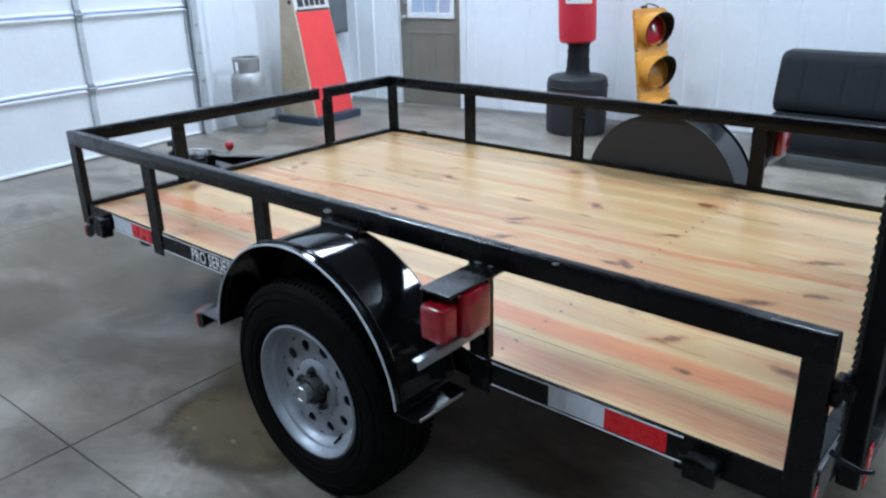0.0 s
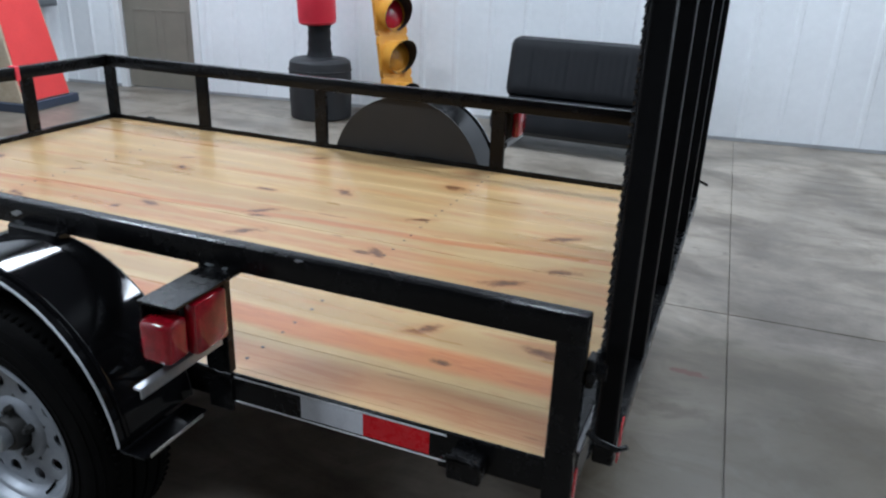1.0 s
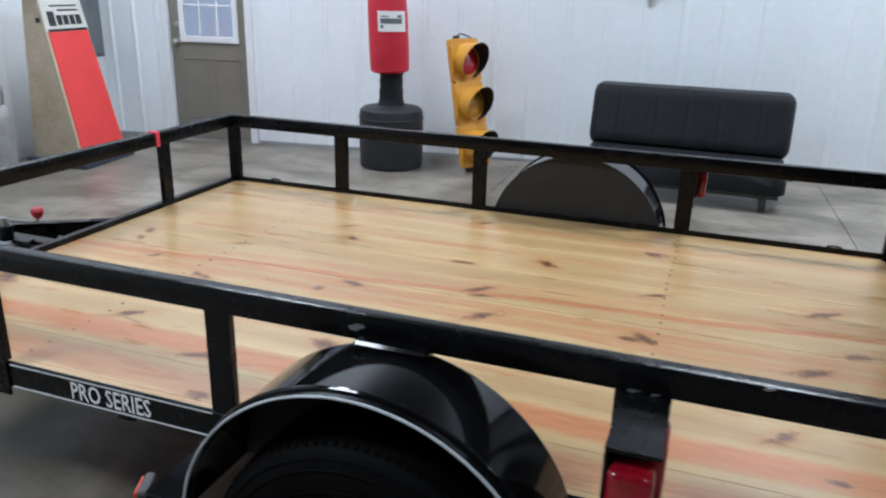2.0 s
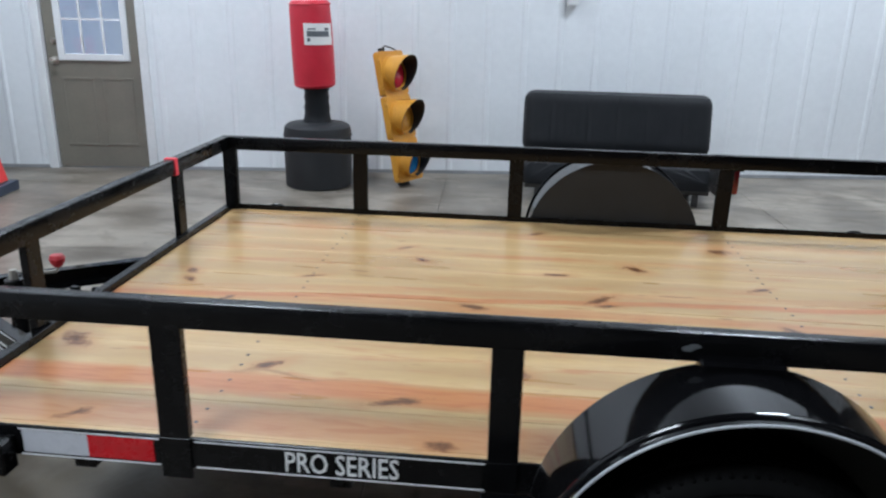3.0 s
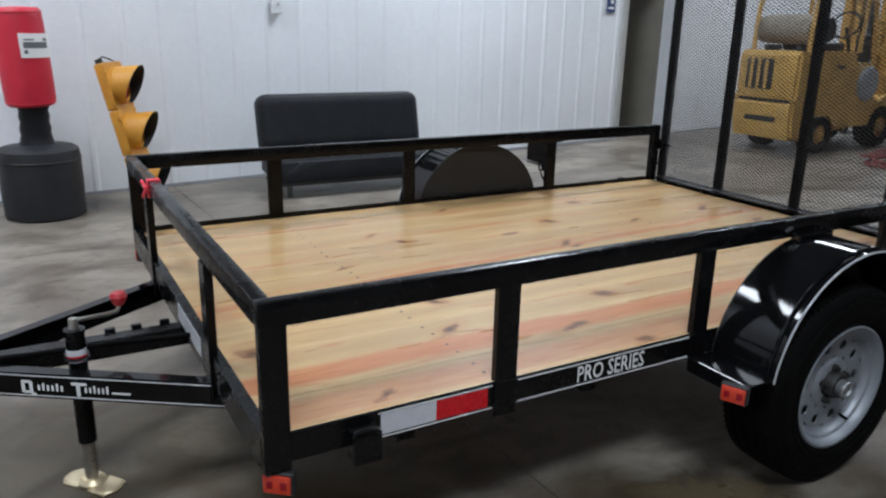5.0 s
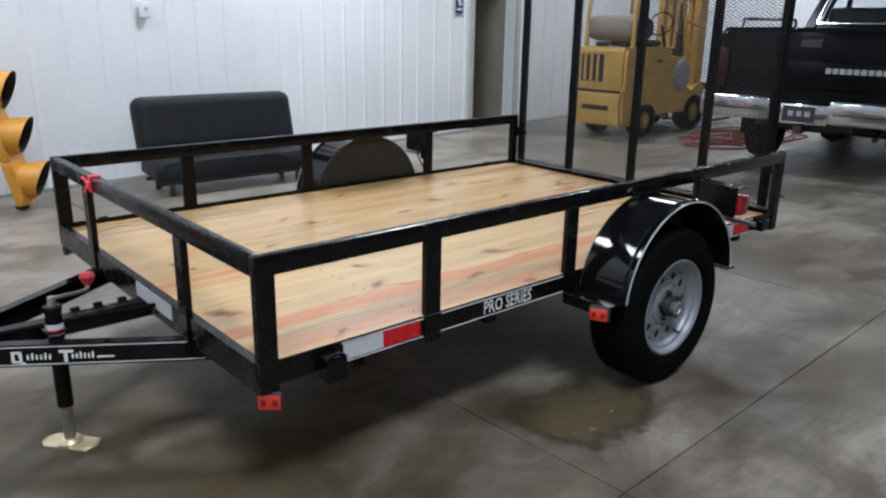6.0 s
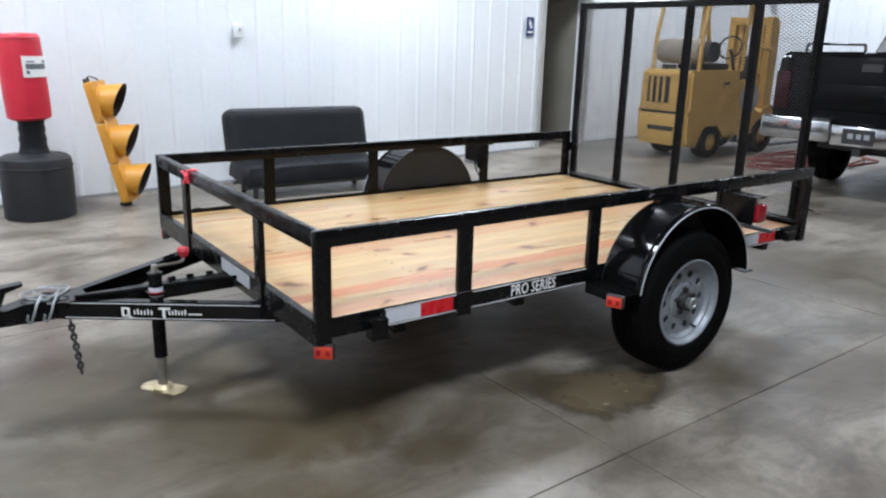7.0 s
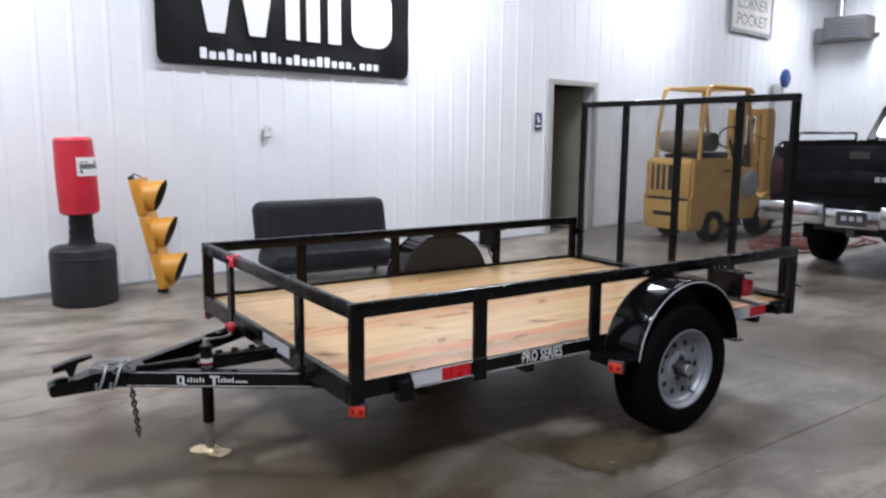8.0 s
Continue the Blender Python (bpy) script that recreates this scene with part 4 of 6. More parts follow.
def wheel(side):
    """A trailer wheel at its axle end; local y points inwards on the near side."""
    w = part("wheel", cyl(B(), (0, -0.005, 0), (0, 0.09, 0), 0.125, seg=28), STEEL_DARK, trailer, "trailer wheel with silver steel rim")
    w.matrix_local = pose(1.77, -0.12 if side == 0 else WIDE + 0.12, 0.335, 0, 0, 0 if side == 0 else 180)
    tyre = [(0.206, -0.088), (0.212, -0.098), (0.235, -0.106), (0.27, -0.107), (0.298, -0.101), (0.317, -0.091), (0.328, -0.078), (0.333, -0.06),
            (0.3345, -0.044), (0.327, -0.042), (0.327, -0.036), (0.335, -0.034), (0.3355, -0.004), (0.328, -0.003), (0.328, 0.003), (0.3355, 0.004),
            (0.335, 0.034), (0.327, 0.036), (0.327, 0.042), (0.3345, 0.044), (0.333, 0.06), (0.328, 0.078), (0.317, 0.091), (0.298, 0.101), (0.27, 0.107), (0.235, 0.106), (0.212, 0.098), (0.206, 0.088)]
    turn = pose(0, 0, 0, -90, 0, 0)
    tyre_ob = part("tyre", lathe(B(), tyre, turn, 64), RUBBER, w, "black tyre")
    ribs = B()
    for rr, yy in ((0.222, -0.1035), (0.243, -0.1075), (0.287, -0.1055), (0.307, -0.0985)):
        lathe(ribs, [(rr - 0.0022, yy + 0.002), (rr - 0.001, yy - 0.0012), (rr + 0.001, yy - 0.0012), (rr + 0.0022, yy + 0.002)], turn, 64)
    part("sidewall_rib", ribs, RUBBER, tyre_ob)
    bm = B()
    for k in range(96):
        t = math.tau * k / 96
        for a in (-1, 1):
            box(bm, -0.0035, 0.0035, 0.046 * a, 0.082 * a, 0.322, 0.3335 - 0.002, m=Matrix.Rotation(t, 4, "Y"))
    tagged(part("tread", bm, RUBBER, w), kind="stuff")
    rim = [(0.196, 0.09), (0.207, 0.09), (0.2075, 0.083), (0.198, 0.082), (0.189, 0.075), (0.183, 0.06), (0.182, 0.02), (0.182, -0.07), (0.198, -0.085), (0.207, -0.09), (0.207, -0.097), (0.2, -0.1), (0.194, -0.096), (0.189, -0.088), (0.183, -0.076), (0.177, -0.074), (0.173, -0.069), (0.170, -0.060), (0.165, -0.054), (0.158, -0.051)]
    bm = lathe(B(), rim, turn, 56)
    rim_face(bm, 10, 0.085, 0.159, 0.0172, 0.127, -0.051)
    lathe(bm, [(0.0855, -0.051), (0.078, -0.057), (0.07, -0.060), (0.05, -0.060), (0.0462, -0.054), (0.0458, 0.01)], turn, 40)
    part("rim", bm, RIM_PAINT, w, "silver painted steel rim with round holes")
    part("hub", lathe(B(), [(0.045, 0.01), (0.0435, -0.08), (0.039, -0.088), (0.0, -0.088)], turn, 24), VISOR_BLACK, w, "black hub")
    cap = lathe(B(), [(0.026, -0.0885), (0.026, -0.104), (0.028, -0.105), (0.028, -0.112), (0.025, -0.116), (0.018, -0.116), (0.016, -0.112), (0.0, -0.112)], turn, 24)
    part("grease_cap", cap, GALVANISED, w, "grey steel grease cap")
    for k in range(5):
        t = math.tau * (k + 0.3) / 5
        x, z = 0.0572 * math.cos(t), 0.0572 * math.sin(t)
        nut = cyl(B(), (x, -0.059, z), (x, -0.073, z), 0.0125, 0.0115, seg=6)
        cyl(nut, (x, -0.073, z), (x, -0.082, z), 0.006, seg=8)
        part("lug_nut", nut, VISOR_BLACK, w)
    stem = sweep(B(), [(0.086, -0.052, -0.134), (0.088, -0.068, -0.139), (0.089, -0.08, -0.14)], 0.0045, 6)
    part("valve_stem", stem, RUBBER, w)


wheel(0)
wheel(1)

# tail lamps: a guard plate under the rail, a red box lamp with a side and a rear lens, a zinc bracket
for side in (0, 1):
    bm = box(B(), 2.215, 2.306, -0.2, 0.02, 0.7725, 0.7795, bevel=0.001)
    lamp = part("tail_light", mirrored(bm, side), BLACK_PAINT, trailer, "black tail lamp guard")
    part("backplate", mirrored(box(B(), 2.215, 2.221, -0.195, -0.01, 0.645, 0.772, bevel=0.001), side), BLACK_PAINT, lamp)
    part("housing", mirrored(box(B(), 2.222, 2.28, -0.152, -0.05, 0.65, 0.766, bevel=0.006), side), VISOR_BLACK, lamp)
    part("lens", mirrored(box(B(), 2.223, 2.298, -0.216, -0.1525, 0.654, 0.746, bevel=0.014, segments=3), side), RED_LENS, lamp, "red side lens")
    part("lens", mirrored(box(B(), 2.28, 2.312, -0.151, -0.05, 0.652, 0.767, bevel=0.01, segments=2), side), RED_LENS, lamp, "red rear lens")
    bm = box(B(), 2.252, 2.272, -0.27, -0.03, 0.628, 0.634, bevel=0.001)
    box(bm, 2.268, 2.272, -0.27, -0.03, 0.612, 0.628)
    part("plate_bracket", mirrored(bm, side), GALVANISED, lamp)
    part("bracket_stay", mirrored(box(B(), 2.222, 2.251, -0.06, -0.009, 0.6, 0.65, bevel=0.002), side), BLACK_PAINT, lamp)
    part("lamp_wire", mirrored(sweep(B(), [(2.242, -0.1, 0.655), (2.242, -0.105, 0.605), (2.238, -0.07, 0.57), (2.23, -0.012, 0.52)], 0.005, 6), side), RUBBER, lamp)

# scuffed bare spots on the near rail
for x, z, wide in ((1.676, 0.812, 0.024), (2.24, 0.786, 0.016), (2.275, 0.785, 0.01), (1.79, 0.786, 0.01), (2.46, 0.837, 0.012)):
    bm, ring = B(), []
    for k in range(9):
        t = math.tau * k / 9
        r = 0.6 + 0.4 * math.sin(5.3 * k + x * 31)
        ring.append((wide * r * math.cos(t), min(0.014, wide * 0.45) * r * math.sin(t)))
    f = [bm.verts.new((x + a, -0.0092, min(0.8385, z + b))) for a, b in ring]
    g = [bm.verts.new((v.co.x, -0.0078, v.co.z)) for v in f]
    bm.faces.new(f)
    bm.faces.new(g[::-1])
    for k in range(9):
        j = (k + 1) % 9
        bm.faces.new((f[k], f[j], g[j], g[k]))
    part("scuff", bm, GALVANISED, trailer, "bare scuffed spot", smooth=0)

# ramp gate, folded up
GATE_Y0, GATE_Y1, GATE_Z0, GATE_Z1 = 0.085, 1.945, 0.48, 1.765
gate = part("ramp_gate", box(B(), 3.07, 3.112, GATE_Y0, GATE_Y1, GATE_Z1 - 0.045, GATE_Z1, bevel=0.004), BLACK_PAINT, trailer, "tall black ramp gate of expanded steel")
part("bottom_bar", box(B(), 3.07, 3.112, GATE_Y0, GATE_Y1, GATE_Z0, GATE_Z0 + 0.045, bevel=0.004), BLACK_PAINT, gate)
for k in range(5):
    y = (GATE_Y0, 0.47, 0.955, 1.455, GATE_Y1 - 0.045)[k]
    bm = box(B(), 3.0702, 3.1095, y, y + 0.043, GATE_Z0 + 0.0455, GATE_Z1 - 0.0455, bevel=0.003)
    part("upright", bm, GATE_BLACK, gate)


def expanded_mesh(y0, y1, z0, z1, x, long=0.031, tall=0.0185, wire=0.0009):
    """Expanded steel: zigzag strands that meet at their bends."""
    verts, faces = [], []
    rows, steps = int((z1 - z0) / (tall / 2)), int((y1 - y0) / (long / 2))
    for r in range(rows + 1):
        zc = z0 + r * tall / 2
        first = len(verts)
        for s in range(steps + 1):
            up = 1 if (s + r) % 2 else -1
            y, z = y0 + s * long / 2, zc + up * tall / 4
            for dx, dz in ((-0.0026, -wire), (0.0026, -wire), (0.0026, wire), (-0.0026, wire)):
                verts.append((x + dx + 0.0012 * up, y, z + dz))
        for s in range(steps):
            a, b = first + 4 * s, first + 4 * s + 4
            faces += [(a + k, a + (k + 1) % 4, b + (k + 1) % 4, b + k) for k in range(4)]
    me = bpy.data.meshes.new("mesh_panel")
    me.from_pydata(verts, [], faces)
    me.materials.append(EXPANDED)
    ob = new("mesh_panel", me)
    return ob


panel = expanded_mesh(GATE_Y0 + 0.004, GATE_Y1 - 0.004, GATE_Z0 + 0.008, GATE_Z1 - 0.006, 3.0635)
panel.parent = gate
tagged(panel, label="expanded steel mesh with diamond openings", kind="stuff")
for y in (0.25, 0.98, 1.7):
    part("hinge", cyl(B(), (3.056, y - 0.05, 0.5), (3.056, y + 0.05, 0.5), 0.016, seg=12), BLACK_PAINT, gate)
for y in (0.03, WIDE - 0.03):
    inward = 1 if y < 1 else -1
    bm = cyl(B(), (3.062, y - 0.03 * inward, 0.72), (3.062, y + 0.075 * inward, 0.72), 0.009, seg=10)
    cyl(bm, (3.05, y, 0.72), (3.085, y, 0.72), 0.016, seg=10)
    box(bm, 3.05, 3.066, y - 0.02, y + 0.02, 0.69, 0.75, bevel=0.003)
    part("latch_pin", bm, BLACK_PAINT, gate)
    bm = sweep(B(), [(3.066, y - 0.02 * inward, 0.60), (3.09, y - 0.026 * inward, 0.59), (3.125, y - 0.022 * inward, 0.58), (3.14, y - 0.005 * inward, 0.578)], 0.006, 6)
    part("latch_hook", bm, BLACK_PAINT, gate)
part("reflector", box(B(), 3.1175, 3.12, 0.092, 0.122, 0.49, 0.58), RED_TAPE, gate, "small red reflector", smooth=0)
part("reflector", box(B(), 3.0525, 3.055, 0.005, 0.03, 0.43, 0.50), RED_TAPE, trailer, "small red reflector", smooth=0)

# A-frame tongue, coupler, chain, jack
def beam(y_at_frame, x_back=0.30):
    """A channel from under the deck to the tip."""
    slope = (MID - y_at_frame) / (-0.74 - 0.0)
    a = Vector((x_back, y_at_frame + slope * x_back, 0.36))
    b = Vector((-0.74, y_at_frame + slope * -0.74, 0.36))
    way = (b - a).normalized()
    out = Vector((way.y, -way.x, 0)) * (1 if y_at_frame < MID else -1)
    if out.y * (1 if y_at_frame > MID else -1) < 0:
        out = -out
    return a, b, way, out


for y in (0.485, WIDE - 0.485):
    a, b, way, out = beam(y)
    bm = B()
    profile = ((0.0, 0.0), (0.0, 0.076), (-0.04, 0.076), (-0.04, 0.07), (-0.006, 0.07), (-0.006, 0.006), (-0.04, 0.006), (-0.04, 0.0))
    q = [[bm.verts.new(p + out * t + Vector((0, 0, z))) for t, z in profile] for p in (a, b)]
    for k in range(8):
        bm.faces.new((q[0][k], q[0][(k + 1) % 8], q[1][(k + 1) % 8], q[1][k]))
    bm.faces.new(q[0])
    bm.faces.new(q[1][::-1])
    tongue = part("tongue_beam", bm, FENDER_PAINT, trailer, "glossy black channel beam")
    for z in (0.0685, 0.0075):
        bm = B()
        q = [bm.verts.new(a + way * s + out * t + Vector((0, 0, z + h))) for s in (0.32, 1.15) for t, h in ((0.0003, -0.0015), (0.0018, -0.0015), (0.0018, 0.0015), (0.0003, 0.0015))]
        for k in range(4):
            bm.faces.new((q[k], q[(k + 1) % 4], q[4 + (k + 1) % 4], q[4 + k]))
        bm.faces.new(q[:4])
        bm.faces.new(q[4:][::-1])
        part("pinstripe", bm, PINSTRIPE, tongue, smooth=0)
    if y < MID:
        # maker's mark as plain shapes: two large round-cornered marks and two rows of small ones
        base = a + out * 0.0012
        marks = [(0.922, 0.010, 0.016, 0.054), (0.911, 0.026, 0.046, 0.054), (0.911, 0.026, 0.014, 0.022), (0.899, 0.010, 0.014, 0.052), (0.892, 0.014, 0.008, 0.016), (0.760, 0.011, 0.012, 0.05), (0.757, 0.046, 0.046, 0.055)]
        marks += [(0.876 - 0.0135 * k, 0.0065, 0.024, 0.042 + 0.006 * (k % 3 == 1)) for k in range(6)] + [(0.738 - 0.0125 * k, 0.006, 0.024, 0.042 + 0.006 * (k % 3 == 2)) for k in range(6)]
        marks += [(0.636, 0.055, 0.025, 0.031)]
        for s, wide, low, high in marks:
            bm = B()
            pts = rounded(-wide / 2, wide / 2, low, high, min(0.003, (high - low) / 2.2), 4)
            f = [bm.verts.new(base + way * (s + x) + Vector((0, 0, z))) for x, z in pts]
            g = [bm.verts.new(v.co + out * 0.001) for v in f]
            bm.faces.new(f)
            bm.faces.new(g[::-1])
            for k in range(len(f)):
                j = (k + 1) % len(f)
                bm.faces.new((f[k], f[j], g[j], g[k]))
            part("mark", bm, DECAL, tongue, "white painted mark", smooth=0)
part("tongue_beam", box(B(), -0.70, 0.30, MID - 0.03, MID + 0.03, 0.368, 0.43, bevel=0.004), BLACK_PAINT, trailer, "black centre beam")
part("tongue_plate", prism(B(), [(-0.72, 0), (-0.57, 0), (-0.57, 0.004), (-0.72, 0.004)], MID - 0.085, MID + 0.085, pose(0, 0, 0.4365)), FENDER_PAINT, trailer)
part("wire_conduit", sweep(B(), [(-0.62, MID - 0.06, 0.445), (-0.45, MID - 0.085, 0.446), (-0.2, MID - 0.14, 0.46), (0.0, MID - 0.21, 0.475), (0.05, MID - 0.23, 0.47)], 0.009, 8), RUBBER, trailer)

bm = B()
prism(bm, [(-0.97, 0.372), (-0.955, 0.362), (-0.62, 0.362), (-0.62, 0.44), (-0.80, 0.44), (-0.86, 0.425), (-0.955, 0.418), (-0.97, 0.408)], MID - 0.042, MID + 0.042)
lathe(bm, [(0.0, 0.03), (0.025, 0.027), (0.04, 0.015), (0.045, -0.03)], pose(-0.92, MID, 0.405), 20)
coupler = part("coupler", bm, BLACK_PAINT, trailer, "black ball coupler")
bm = prism(B(), [(-0.95, 0.462), (-0.95, 0.486), (-0.86, 0.512), (-0.79, 0.52), (-0.79, 0.508), (-0.85, 0.49), (-0.87, 0.44), (-0.89, 0.44), (-0.90, 0.468)], MID - 0.02, MID + 0.02)
cyl(bm, (-0.88, MID - 0.03, 0.446), (-0.88, MID + 0.03, 0.446), 0.009, seg=10)
part("latch_lever", bm, BLACK_PAINT, coupler, "raised black latch lever")
loops = B()
for k, (dx, dy, reach, wide) in enumerate(((-0.70, 0.07, 0.08, 0.07), (-0.73, 0.04, 0.06, 0.08), (-0.69, 0.03, 0.05, 0.055))):
    line = []
    for i in range(25):
        t = math.tau * i / 24
        line.append((dx + reach * math.cos(t) + 0.012 * math.sin(3 * t + k), MID + dy + wide * math.sin(t), 0.446 + 0.005 * k + 0.004 * math.sin(2 * t + k)))
    sweep(loops, line, 0.0032, 6)
part("safety_cable", loops, GALVANISED, trailer, "looped silver safety cables")
for k, (x, y) in enumerate(((-0.70, 0.905), (-0.755, 0.925))):
    hook = sweep(B(), [(x + 0.03, y + 0.07, 0.452), (x + 0.015, y + 0.02, 0.452), (x, y - 0.02, 0.444), (x - 0.01, y - 0.037, 0.42), (x - 0.022, y - 0.036, 0.39), (x - 0.03, y - 0.03, 0.375), (x - 0.04, y - 0.034, 0.39), (x - 0.035, y - 0.037, 0.41)], 0.005, 7)
    part("safety_hook", hook, GALVANISED, trailer, "steel safety hook")
for x in (-0.213, -0.133, -0.045):
    part("wire_clip", box(B(), x - 0.016, x + 0.016, MID + 0.0305, MID + 0.05, 0.405, 0.44, bevel=0.002), BLACK_PAINT, trailer)
chain = B()
for k in range(11):
    z, flat = 0.35 - 0.021 * k, k % 2
    ring = [(-0.645 + (0.009 * math.cos(t) if flat else 0) + 0.002 * k, 0.90 + (0 if flat else 0.009 * math.cos(t)), z + 0.015 * math.sin(t)) for t in (math.tau * i / 10 for i in range(11))]
    sweep(chain, ring, 0.005, 6)
part("safety_chain", chain, STEEL_DARK, trailer, "hanging steel chain")

JX, JY = -0.321, 0.855
jack = part("tongue_jack", cyl(cyl(B(), (JX, JY, 0.15), (JX, JY, 0.505), 0.027, seg=20), (JX, JY, 0.505), (JX, JY, 0.52), 0.03, seg=20), BLACK_PAINT, trailer, "black tongue jack")
part("inner_tube", cyl(B(), (JX, JY, 0.012), (JX, JY, 0.15), 0.02, seg=16), ZINC, jack)
foot = B()
for shift in (-0.028, 0.028):
    prism(foot, [(shift + 0.062, 0.0), (shift - 0.05, 0.0), (shift - 0.05, 0.004), (shift + 0.05, 0.004), (shift + 0.062, 0.001)], -0.045, 0.045, pose(JX, JY, 0.001, 0, 0, -52))
lathe(foot, [(0.0, 0.02), (0.03, 0.018), (0.042, 0.006), (0.042, 0.0)], pose(JX, JY, 0.005), 20)
for s in (-1, 1):
    lathe(foot, [(0.0, 0.007), (0.04, 0.007), (0.046, 0.002), (0.044, 0.0)], pose(JX, JY, 0.001, 0, 0, -52) @ pose(0.058 * s, 0, 0), 20)
part("foot_plate", foot, BRASSY, jack, "yellow zinc foot plate")
crank = sweep(B(), [(JX, JY, 0.515), (JX, JY, 0.54), (JX + 0.012, JY + 0.004, 0.545), (JX + 0.1, JY + 0.034, 0.538), (JX + 0.125, JY + 0.042, 0.54), (JX + 0.131, JY + 0.044, 0.55), (JX + 0.132, JY + 0.045, 0.565)], 0.0065, 8)
cyl(crank, (JX, JY, 0.521), (JX, JY, 0.553), 0.015, 0.012, seg=12)
part("crank", crank, ZINC, jack)
grip = lathe(B(), [(0.0, 0.0), (0.014, 0.002), (0.02, 0.012), (0.026, 0.03), (0.02, 0.042), (0.0, 0.045)], pose(JX + 0.133, JY + 0.045, 0.556), 18)
part("crank_knob", grip, KNOB_RED, jack, "red crank knob")
band = lathe(B(), [(0.0275, 0.42), (0.0282, 0.422), (0.0282, 0.458), (0.0275, 0.46)], pose(JX, JY, 0), 20)
part("jack_label", band, WHITE_TAPE, jack, "white and red label band")
band = lathe(B(), [(0.0283, 0.426), (0.0287, 0.427), (0.0287, 0.44), (0.0283, 0.441)], pose(JX, JY, 0), 20)
part("jack_label", band, RED_TAPE, jack)
bm = box(B(), JX - 0.035, JX + 0.035, JY - 0.035, JY + 0.1, 0.4305, 0.4365, bevel=0.002)
part("jack_mount", bm, BLACK_PAINT, jack)

# rating plate and ribbon at the front
part("rating_plate", box(B(), -0.0095, -0.0075, 0.62, 0.95, 0.462, 0.517), PLATE_LABEL, trailer, "silver rating plate", smooth=0)
knot = B()
cyl(knot, (-0.015, 1.365, RAIL0 + 0.02), (-0.015, 1.395, RAIL0 + 0.03), 0.008, seg=8)
box(knot, -0.0125, 0.034, 1.368, 1.392, RAIL0 - 0.003, RAIL1 + 0.004, bevel=0.002)
for dy, dz in ((0.05, 0.02), (-0.045, 0.012), (0.03, -0.035)):
    sweep(knot, [(-0.015, 1.38, 0.81), (-0.024, 1.38 + dy * 0.5, 0.815 + dz * 0.9), (-0.023, 1.38 + dy, 0.81 + dz)], 0.006, 5)
part("ribbon", knot, RIBBON, trailer, "pink-red plastic ribbon tied round the rail")

# ---- things along the back wall ----
def punching_bag():
    t = thing("punching_bag", pose(-0.28, 4.61, 0, 0, 0, 25) @ Matrix.Diagonal((1.11, 1.11, 1.02, 1)), "red free-standing punching bag on a charcoal base", "punching bag")
    base = lathe(B(), [(0.0, 0.0), (0.225, 0.0), (0.24, 0.012), (0.245, 0.25), (0.242, 0.44), (0.235, 0.475), (0.21, 0.495), (0.13, 0.505), (0.10, 0.512), (0.0, 0.512)], None, 48)
    base = part("base", base, BAG_BASE, t, "round charcoal plastic base")
    part("seam", lathe(B(), [(0.246, 0.40), (0.249, 0.404), (0.249, 0.41), (0.246, 0.414)], None, 48), BAG_BASE, base)
    neck = lathe(B(), [(0.0, 0.51), (0.105, 0.51), (0.098, 0.53), (0.088, 0.58), (0.093, 0.62), (0.084, 0.66), (0.09, 0.70), (0.084, 0.74), (0.1, 0.785), (0.0, 0.785)], None, 32)
    part("neck", neck, VINYL, t, "black foam neck")
    bag = lathe(B(), [(0.0, 0.775), (0.122, 0.776), (0.141, 0.79), (0.146, 0.82), (0.1475, 1.0), (0.146, 1.2), (0.141, 1.36), (0.137, 1.40), (0.122, 1.418), (0.0, 1.424)], pose(0.02, -0.01, 0, 0, -2.2, 0), 40)
    bag = part("bag", bag, BAG_RED, t, "red padded cylinder")
    for z in (0.80, 1.392):
        part("piping", lathe(B(), [(0.141, z - 0.004), (0.147, z), (0.141, z + 0.004)], pose(0.02, -0.01, 0, 0, -2.2, 0), 40), BAG_RED, bag)
    patch, rows = B(), []
    for k in range(11):
        a = radians(-78 - 42 + 84 * k / 10)
        rows.append([patch.verts.new((0.02 - 0.0384 * z + r * math.cos(a), -0.01 + r * math.sin(a), z)) for r, z in ((0.151, 1.10), (0.151, 1.255), (0.146, 1.255), (0.146, 1.10))])
    for one, two in zip(rows, rows[1:]):
        for k in range(4):
            patch.faces.new((one[k], one[(k + 1) % 4], two[(k + 1) % 4], two[k]))
    part("label", patch, DECAL, bag, "white label patch")
    for a0, a1, z0, z1 in ((-112, -50, 1.16, 1.20), (-110, -88, 1.21, 1.22), (-112, -104, 1.125, 1.15), (-64, -50, 1.205, 1.225)):
        bars, rows = B(), []
        for k in range(6):
            a = radians(a0 + (a1 - a0) * k / 5)
            rows.append([bars.verts.new((0.02 - 0.0384 * z + r * math.cos(a), -0.01 + r * math.sin(a), z)) for r, z in ((0.1522, z0), (0.1522, z1), (0.1506, z1), (0.1506, z0))])
        for one, two in zip(rows, rows[1:]):
            for k in range(4):
                bars.faces.new((one[k], one[(k + 1) % 4], two[(k + 1) % 4], two[k]))
        part("print_bar", bars, DARK_GREY, bag)


